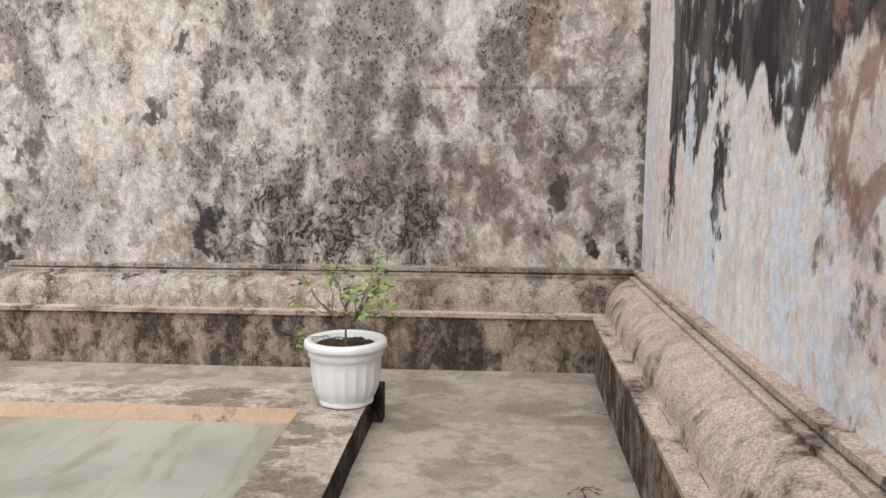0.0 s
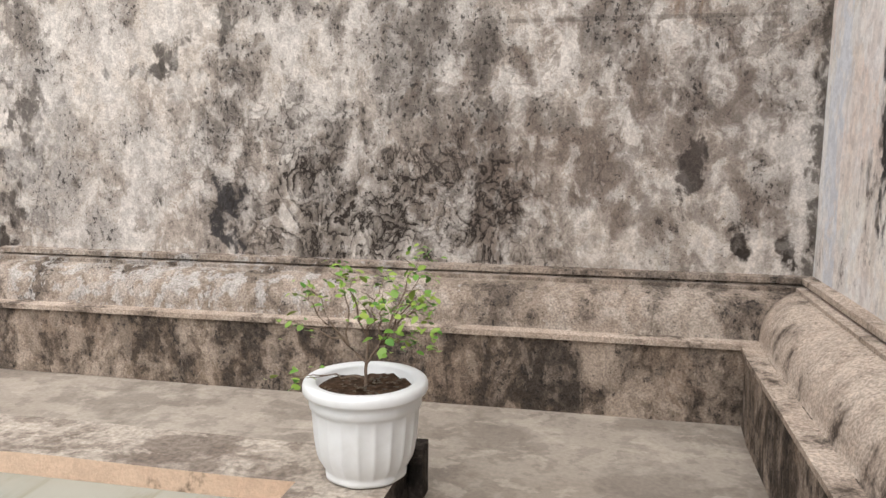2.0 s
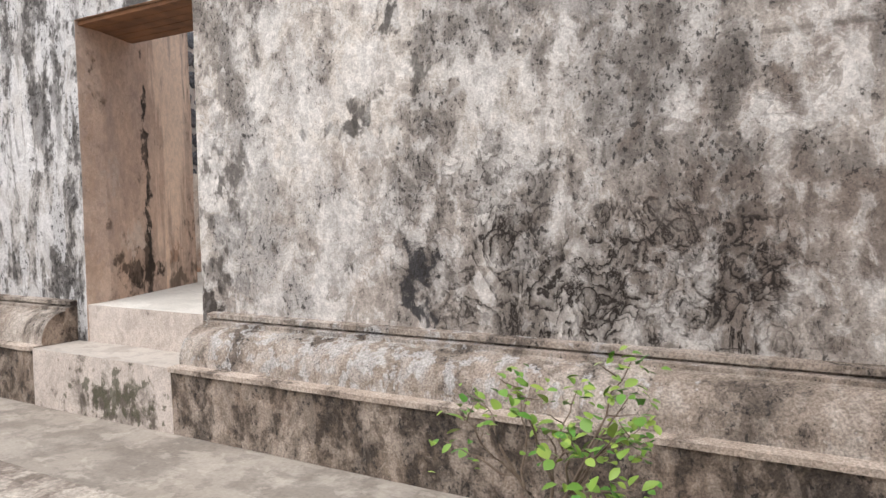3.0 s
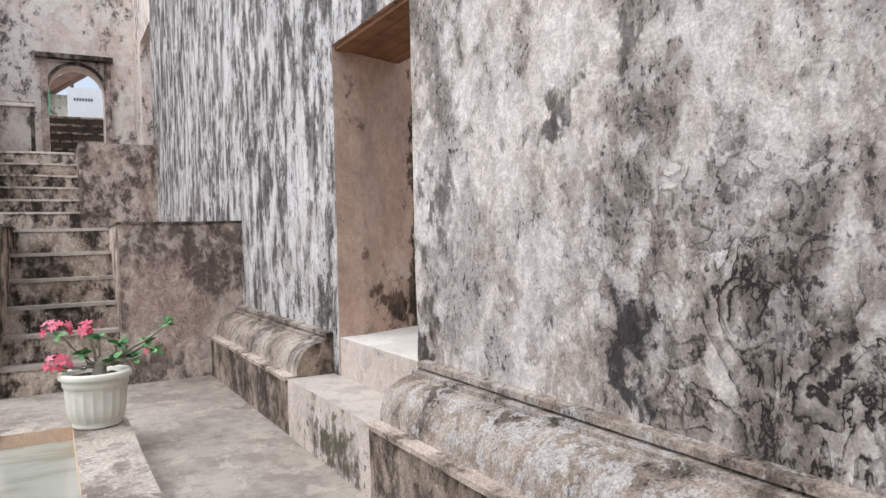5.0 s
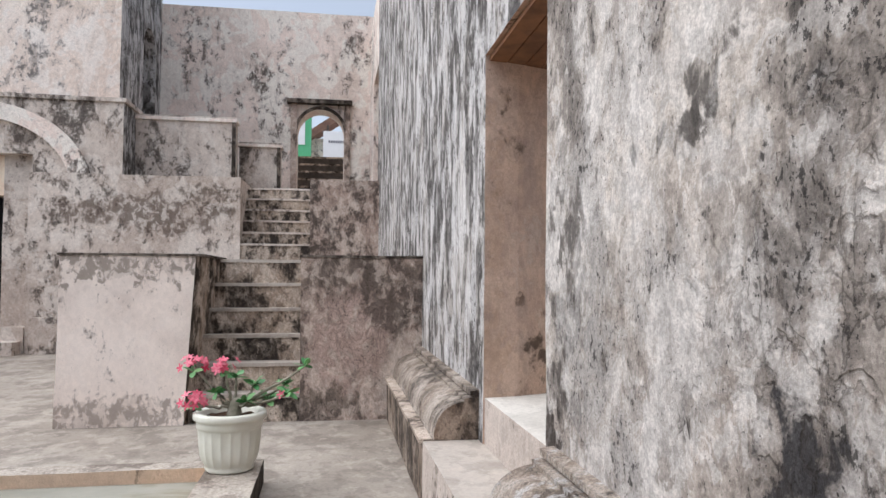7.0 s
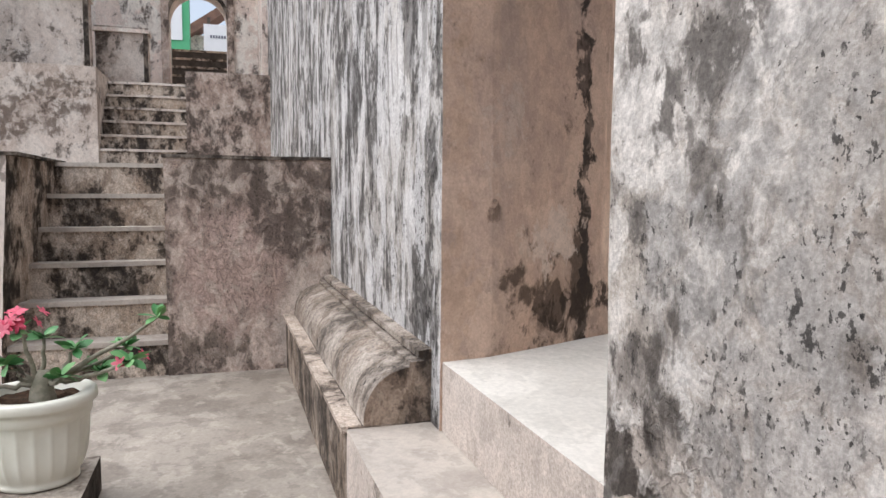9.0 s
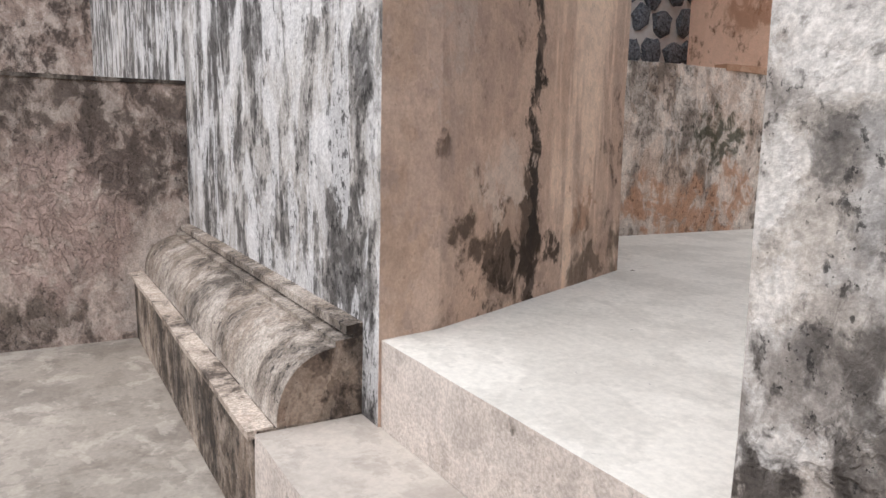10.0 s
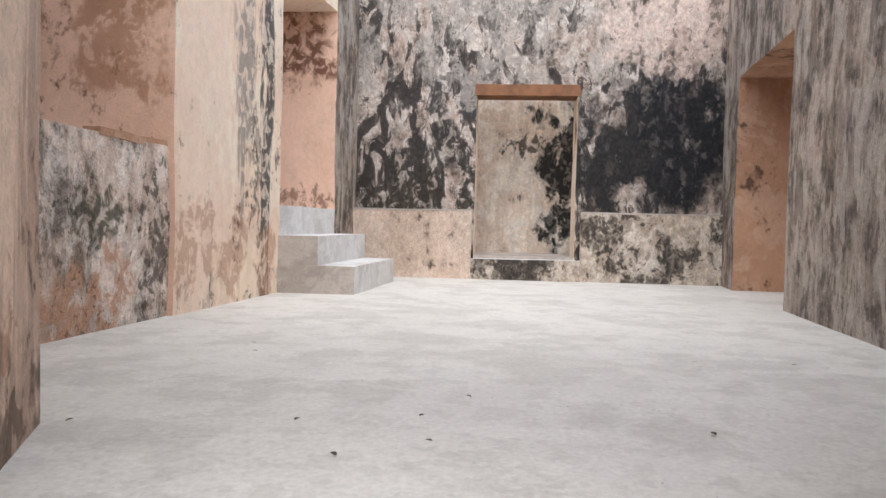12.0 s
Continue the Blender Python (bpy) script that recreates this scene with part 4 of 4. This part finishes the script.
for i in range(24):
    q = [(AC + AR * s * math.cos(math.pi * a / 24), AZ + AR * 1.02 * s * math.sin(math.pi * a / 24)) for s, a in ((1.0, i), (1.13, i), (1.13, i + 1), (1.0, i + 1))]
    bm.faces.new([bm.verts.new((XH + 0.04, y, z)) for y, z in q])
    bm.faces.new([bm.verts.new((x, y, z)) for x, (y, z) in ((XH, q[0]), (XH + 0.04, q[0]), (XH + 0.04, q[3]), (XH, q[3]))])
bmesh.ops.remove_doubles(bm, verts=bm.verts, dist=0.0005)
part("arch_trim", bm, M_fillet, high, "dark arched trim")
outer = structure("outer_stair", "dark timber steps rising behind the arched doorway", "stairs")
for i in range(5):
    prism("step", rect(XH - 1.3 - i * 0.28, XH - 0.62 - i * 0.28, 3.5, 5.2), 2.6 + i * 0.2, 3.42 + i * 0.22, [M_step, M_darkwood], outer, slots=[1, 1, 1, 1], step=0.3, amp=0.005)

for i in range(5):
    prism("nosing", rect(XH - 0.70 - i * 0.28, XH - 0.60 - i * 0.28, 3.5, 5.2), 3.385 + i * 0.22, 3.43 + i * 0.22, M_step, outer, step=0.3, amp=0.004)

# panels on the upper terrace
for nm, x, y0, y1, z in (("panel_wall", -14.85, 1.0, 2.81, 4.33), ("panel_wall", -15.5, 2.8, 3.6, 3.99)):
    p = structure(nm, "low grey plaster parapet with a moulded top", "parapet")
    prism("panel", rect(x - 0.3, x, y0, y1), 3.06, z - 0.09, M_tier, p, amp=0.006)
    prism("moulding", rect(x - 0.34, x + 0.05, y0 - 0.03, y1 + 0.03), z - 0.09, z - 0.03, M_high, p, amp=0.004)
    prism("cap", rect(x - 0.32, x + 0.03, y0 - 0.015, y1 + 0.015), z - 0.03, z, M_tier, p, amp=0.004)
    prism("edge_strip", rect(x, x + 0.04, y1 - 0.07, y1), 3.06, z - 0.09, M_fillet, p, amp=0.003)

# tower with a blind arch
tower = structure("tower", "pale plaster tower with a moulding and a broad arch", "tower")
prism("shaft", rect(XH, -14.15, -6.0, 0.6), 4.42, 9.5, [M_tower, M_streaked], tower, slots=[0, 0, 1, 0])
prism("shaft_side", rect(-15.7, -14.15, 0.6, 0.9), 4.42, 9.5, [M_tower, M_streaked], tower, slots=[0, 0, 1, 0])
prism("shaft_side", rect(XH, -16.7, 0.6, 0.9), 4.42, 9.5, M_streaked, tower)
prism("shaft_side", rect(-16.7, -15.7, 0.6, 0.9), 6.45, 9.5, M_streaked, tower)
bm = bmesh.new()
arc = [(-16.2 + 0.5 * math.cos(math.pi * i / 20), 5.9 + 0.5 * math.sin(math.pi * i / 20)) for i in range(21)]
for (xa, za), (xb, zb) in zip(arc, arc[1:]):
    bm.faces.new([bm.verts.new(v) for v in ((xa, 0.9, za), (xa, 0.9, 6.46), (xb, 0.9, 6.46), (xb, 0.9, zb))])
    bm.faces.new([bm.verts.new(v) for v in ((xa, 0.6, za), (xa, 0.9, za), (xb, 0.9, zb), (xb, 0.6, zb))])
bmesh.ops.remove_doubles(bm, verts=bm.verts, dist=0.0005)
part("niche_arch", bm, M_streaked, tower)
prism("base", rect(XH, -14.05, -0.45, 1.0), 3.06, 4.36, [M_tier, M_streaked], tower, slots=[0, 0, 1, 0])
prism("moulding", rect(XH, -14.0, -6.0, 1.05), 4.36, 4.43, M_tier, tower, amp=0.008)
prism("base_head", rect(XH, -14.05, -6.0, -0.45), 3.4, 4.36, M_tier, tower)
prism("base_left", rect(XH, -14.05, -6.0, -3.2), 0.0, 3.4, M_tier, tower)
bm = bmesh.new()
lastrow = None
for i in range(33):
    a = math.pi * i / 32
    row = []
    for s, x in ((1.0, -14.04), (1.0, -13.96), (1.22, -13.96), (1.22, -14.04)):
        row.append(bm.verts.new(shake(Vector((x, -1.3 + 1.5 * s * math.cos(a), 2.75 + 1.25 * s * math.sin(a))), 0.008)))
    if lastrow:
        for j in range(3):
            bm.faces.new((lastrow[j], lastrow[j + 1], row[j + 1], row[j]))
    lastrow = row
part("arch_band", bm, M_high, tower)
dark_door = tagged(new("dark_doorway"), "dark doorway with a plastered frame under the arch", "door", "", "structure")
# near-black slab at the back: the doorway's inner dark is put into its colour
prism("opening_back", rect(-16.0, -15.6, -3.2, -0.45), 0.45, 3.4, M_dark, dark_door, step=0.6, amp=0.0)
prism("door_frame", rect(-14.6, -14.3, -1.0, -0.45), 0.45, 3.4, M_tier, dark_door)
prism("door_frame", rect(-14.6, -14.3, -3.2, -1.0), 2.7, 3.4, M_room, dark_door)

# houses past the arched doorway
house = structure("green_house", "far green painted house front", "house")
prism("front", rect(-27.0, -26.0, 2.2, 3.9), 0.0, 7.3, M_green, house, step=2, amp=0.0)
prism("panel", rect(-26.0, -25.96, 3.35, 3.7), 5.9, 7.0, M_sign, house, step=2, amp=0.0)
roofed = structure("roofed_house", "far house with a brown tiled gable roof", "house")
prism("gable_wall", rect(-31.0, -30.0, 3.4, 9.0), 0.0, 6.6, M_tower, roofed, step=2, amp=0.0)
bm = bmesh.new()
for a, b in (((-30.6, 3.1, 6.3), (-30.6, 6.4, 8.6)), ((-30.6, 6.4, 8.6), (-30.6, 9.7, 6.3))):
    v = [Vector(a), Vector(b), Vector(b) + Vector((1.2, 0, 0)), Vector(a) + Vector((1.2, 0, 0))]
    lo = [bm.verts.new(p) for p in v]
    hi = [bm.verts.new(p + Vector((0, 0, 0.35))) for p in v]
    bm.faces.new(lo)
    bm.faces.new(hi[::-1])
    for i in range(4):
        bm.faces.new((lo[i], lo[(i + 1) % 4], hi[(i + 1) % 4], hi[i]))
part("roof", bm, M_roof, roofed)
prism("gable", [(-30.3, 3.6), (-30.0, 3.6), (-30.0, 9.0), (-30.3, 9.0)], 6.6, 6.9, M_tower, roofed, step=2, amp=0.0)
board = tagged(new("sign_board"), "white sign board with a line of dark letters", "sign")
prism("board", rect(-24.05, -24.0, 4.35, 6.2), 4.9, 6.0, M_sign, board, step=2, amp=0.0)
for i in range(7):
    prism("letter_bar", rect(-24.0, -23.99, 4.52 + i * 0.075, 4.57 + i * 0.075), 5.62, 5.70, M_ink, board, step=2, amp=0.0)
for y in (4.45, 6.05):
    prism("post", rect(-24.16, -24.06, y, y + 0.08), 0.0, 6.2, M_darkwood, board, step=2, amp=0.0)

# ---- potted plants on the kerb ----


def pot(name, material, radius, height, label):
    """A fluted plastic planter with a heavy rim and a notched foot."""
    ob = new(name)
    R, H = radius, height
    prof = [(0.0, 0.012 * H), (0.60 * R, 0.012 * H), (0.63 * R, 0.0), (0.655 * R, 0.01 * H), (0.66 * R, 0.05 * H), (0.64 * R, 0.065 * H), (0.69 * R, 0.11 * H), (0.755 * R, 0.18 * H),
            (0.80 * R, 0.28 * H), (0.83 * R, 0.42 * H), (0.85 * R, 0.58 * H), (0.862 * R, 0.70 * H), (0.87 * R, 0.735 * H), (0.90 * R, 0.75 * H), (0.905 * R, 0.82 * H), (0.905 * R, 0.865 * H),
            (0.985 * R, 0.885 * H), (R, 0.905 * H), (R, 0.955 * H), (0.985 * R, 0.985 * H), (0.955 * R, H), (0.80 * R, 0.995 * H), (0.775 * R, 0.97 * H), (0.765 * R, 0.80 * H), (0.0, 0.80 * H)]

    def wave(i, a):
        if 6 <= i <= 11:
            k = min(1.0, (i - 5) / 2.0, (12 - i) / 1.2)
            return 1.0 - 0.042 * k * (abs(math.cos(a * 10)) ** 0.6)
        if 2 <= i <= 4:
            return 1.0 + 0.012 * math.cos(a * 8)
        return 1.0
    bm, rings = lathe(prof, 160, wave)
    part("body", bm, material, ob)
    bm = bmesh.new()
    last = [bm.verts.new((0, 0, 0.90 * H))] * 36
    for r in (0.25, 0.5, 0.7, 0.775):
        ring = []
        for j in range(36):
            a = 2 * math.pi * j / 36
            v = Vector((r * R * math.cos(a), r * R * math.sin(a), 0.895 * H))
            v.z += noise.noise(v * 30) * 0.016
            ring.append(bm.verts.new(v))
        for j in range(36):
            f = [last[j], ring[j], ring[(j + 1) % 36], last[(j + 1) % 36]]
            bm.faces.new([v for i, v in enumerate(f) if v not in f[:i]])
        last = ring
    part("soil", bm, M_soil, ob, "dark crumbly soil")
    return tagged(ob, label, "planter")


P1, P2 = Vector((-0.905, 3.985, 0.156)), Vector((-5.51, 4.005, 0.156))
pot1 = pot("planter", M_pot_white, 0.213, 0.333, "white fluted plastic planter on the pool kerb")
pot1.matrix_basis = Matrix.Translation(P1)
pot2 = pot("planter", M_pot_cream, 0.218, 0.35, "cream fluted plastic planter on the kerb end")
pot2.matrix_basis = Matrix.Translation(P2)

rng = random.Random(11)


def limb(start, end, bow, n=7, wob=0.012):
    out = []
    for i in range(n):
        t = i / (n - 1)
        p = start.lerp(end, t) + Vector((0, 0, bow * math.sin(math.pi * t)))
        if 0 < i < n - 1:
            p += Vector((rng.uniform(-wob, wob), rng.uniform(-wob, wob), rng.uniform(-wob, wob)))
        out.append(p)
    return out


def leaf_mesh(name, length, width, fold, material):
    bm = bmesh.new()
    leaf(bm, Vector((0, 0, 0)), Vector((1, 0, 0)), Vector((0, 0, 1)), length, width, fold)
    me = bpy.data.meshes.new(name)
    bm.to_mesh(me)
    bm.free()
    me.materials.append(material)
    return me


def put_leaf(me, parent, at, way, roll, size):
    ob = new("leaf", me)
    ob.parent = parent
    ob.matrix_basis = Matrix.Translation(at) @ way.to_track_quat("X", "Z").to_matrix().to_4x4() @ pose(0, 0, 0, roll) @ Matrix.Scale(size, 4)


SMALL = [leaf_mesh("leaf", 0.03, w, f, M_leaf) for w, f in ((0.019, 0.25), (0.022, 0.1), (0.016, 0.4))]
LONG = [leaf_mesh("leaf", 0.085, w, f, M_leaf2) for w, f in ((0.046, 0.1), (0.04, 0.25))]


def leaf_spray(parent, at, count, spread):
    for i in range(count):
        o = Vector((rng.gauss(0, spread), rng.gauss(0, spread), rng.gauss(0, spread * 0.6)))
        w = Vector((rng.uniform(-1, 1), rng.uniform(-1, 1), rng.uniform(-0.35, 0.5)))
        put_leaf(SMALL[rng.randrange(3)], parent, at + o, w, rng.uniform(-35, 35), rng.uniform(0.6, 1.4))


shrub = tagged(new("shrub"), "sparse thin-stemmed shrub with small fresh green leaves", "plant")
shrub.matrix_basis = Matrix.Translation(P1 + Vector((0, 0, 0.292)))
base = Vector((0, 0, 0))
fork = Vector((0.0, 0.01, 0.09))
bm = bmesh.new()
tube(bm, limb(base, fork, 0, 5, 0.003), 0.0065, 0.0055)
part("trunk", bm, M_twig, shrub)
tips = [(-0.30, 0.03, 0.22), (-0.20, -0.08, 0.34), (-0.12, 0.10, 0.39), (-0.05, -0.06, 0.40), (0.03, 0.12, 0.37), (0.09, -0.10, 0.33), (0.18, 0.04, 0.39), (0.18, 0.14, 0.29), (0.19, -0.11, 0.33),
        (0.17, 0.10, 0.46), (0.16, -0.14, 0.22), (-0.22, -0.12, 0.06), (0.20, -0.02, 0.19), (-0.25, 0.14, 0.31), (0.02, 0.0, 0.30), (0.14, 0.16, 0.26)]
forks = [Vector((-0.06, 0.0, 0.15)), Vector((0.05, 0.0, 0.16)), Vector((0.0, 0.03, 0.17))]
for f in forks:
    bm = bmesh.new()
    tube(bm, limb(fork, f, 0, 5, 0.004), 0.005, 0.0042)
    part("branch", bm, M_twig, shrub)
for i, tip in enumerate(tips):
    tip = Vector(tip)
    bm = bmesh.new()
    path = limb((Vector((0, 0, 0.04)) if tip.z < 0.1 else forks[0] if tip.x < -0.06 else forks[1] if tip.x > 0.06 else forks[2]), tip, 0.012, 8, 0.011)
    tube(bm, path, 0.0042, 0.0012, 6)
    for j in (4, 6):
        side = path[j] + Vector((rng.uniform(-0.07, 0.07), rng.uniform(-0.07, 0.07), rng.uniform(0.0, 0.06)))
        tube(bm, limb(path[j], side, 0, 4, 0.004), 0.002, 0.0009, 5)
    part("branch", bm, M_twig, shrub)
    leaf_spray(shrub, tip, 8 if tip.x < -0.1 else 16, 0.036)
    leaf_spray(shrub, path[5], 4 if tip.x < -0.1 else 7, 0.036)
bm = bmesh.new()
for i in range(60):
    a, r = rng.uniform(0, 6.28), rng.uniform(0.02, 0.15)
    leaf(bm, Vector((r * math.cos(a), r * math.sin(a), 0.018)), Vector((rng.uniform(-1, 1), rng.uniform(-1, 1), 0.1)), Vector((0, 0, 1)), 0.022, 0.011)
part("fallen_leaves", bm, M_litter, shrub, "dry fallen leaves on the soil")

rose = tagged(new("desert_rose"), "desert rose with swollen grey stems and pink flowers", "plant")
rose.matrix_basis = Matrix.Translation(P2 + Vector((0, 0.025, 0.325)))
bm = bmesh.new()
tube(bm, [Vector((0, 0, -0.02)), Vector((0.005, 0.0, 0.03)), Vector((0, 0.005, 0.07)), Vector((0, 0.0, 0.10))], 0.05, 0.026, 12)
part("trunk", bm, M_stem, rose)
# branch ends: x towards the stairs is negative, y along the row of steps
ends = [((0.03, -0.24, 0.30), "flower"), ((0.05, -0.06, 0.29), "flower"), ((0.02, -0.23, 0.08), "flower"), ((0.0, 0.42, 0.29), "leaf"), ((0.04, 0.32, 0.13), "both"), ((-0.05, 0.0, 0.22), "leaf"),
        ((0.06, 0.08, 0.09), "leaf"), ((0.0, 0.12, 0.18), "leaf"), ((0.03, -0.11, 0.14), "leaf"), ((-0.05, 0.30, 0.17), "leaf"), ((-0.02, 0.2, 0.08), "leaf")]
for i, (e, kind_) in enumerate(ends):
    e = Vector(e)
    bm = bmesh.new()
    tube(bm, limb(Vector((0, 0.01 if e.y > 0 else -0.01, 0.06)), e, -0.02, 9, 0.007), 0.012, 0.006, 8)
    part("branch", bm, M_stem, rose)
    at = e if kind_ != "flower" else e - Vector((0, 0, 0.03))
    for j in range(12 if kind_ != "flower" else 5):
        a = j * 2.4
        put_leaf(LONG[j % 2], rose, at, Vector((math.cos(a), math.sin(a), rng.uniform(-0.3, 1.6))), rng.uniform(-60, 60), rng.uniform(0.55, 1.0))
    if kind_ != "leaf":
        for j in range(13 if kind_ == "flower" else 2):
            c = e + Vector((rng.uniform(-0.05, 0.06), rng.uniform(-0.075, 0.075), rng.uniform(-0.01, 0.06)))
            face = (c - e + Vector((0.05, 0, 0.03))).normalized()
            u = face.orthogonal().normalized()
            w = face.cross(u)
            bm = bmesh.new()
            for q in range(5):
                a = 2 * math.pi * q / 5
                leaf(bm, c, u * math.cos(a) + w * math.sin(a) + face * 0.35, face, 0.032, 0.015, -0.1)
            part("flower", bm, M_petal, rose, "pink five-petalled flower")

# ---- small litter ----
rng = random.Random(5)


def twig(x, y, z, size, label):
    bm = bmesh.new()
    for i in range(4):
        a = rng.uniform(0, 6.28)
        p = Vector((0, 0, 0.006))
        q = p + Vector((math.cos(a), math.sin(a), 0.1)) * size
        tube(bm, limb(p, q, 0.01, 5, 0.006), 0.003, 0.0015, 5)
        leaf(bm, q, q - p, Vector((0, 0, 1)), size * 0.5, size * 0.22)
    ob = part("dry_twig", bm, M_litter)
    ob.matrix_basis = Matrix.Translation((x, y, z))
    return tagged(ob, label, "twig")


twig(0.22, 3.35, 0.0, 0.06, "small dry twig lying on the cement paving")
for x, y in ((-4.29, 7.42), (-4.77, 7.05), (-5.41, 6.93), (-4.35, 6.88), (-2.85, 8.25), (-4.4, 7.15), (-5.3, 8.1), (-5.35, 8.3), (-3.55, 7.1), (-4.6, 6.75)):
    bm = bmesh.new()
    leaf(bm, Vector((0, 0, 0.006)), Vector((rng.uniform(-1, 1), rng.uniform(-1, 1), 0.1)), Vector((0, 0, 1)), 0.025, 0.016)
    ob = part("dry_leaf", bm, M_litter)
    ob.matrix_basis = Matrix.Translation((x, y, RZ + 0.002))
    tagged(ob, "tiny dark dry leaf on the pale floor", "leaf", "litter on the room floor")
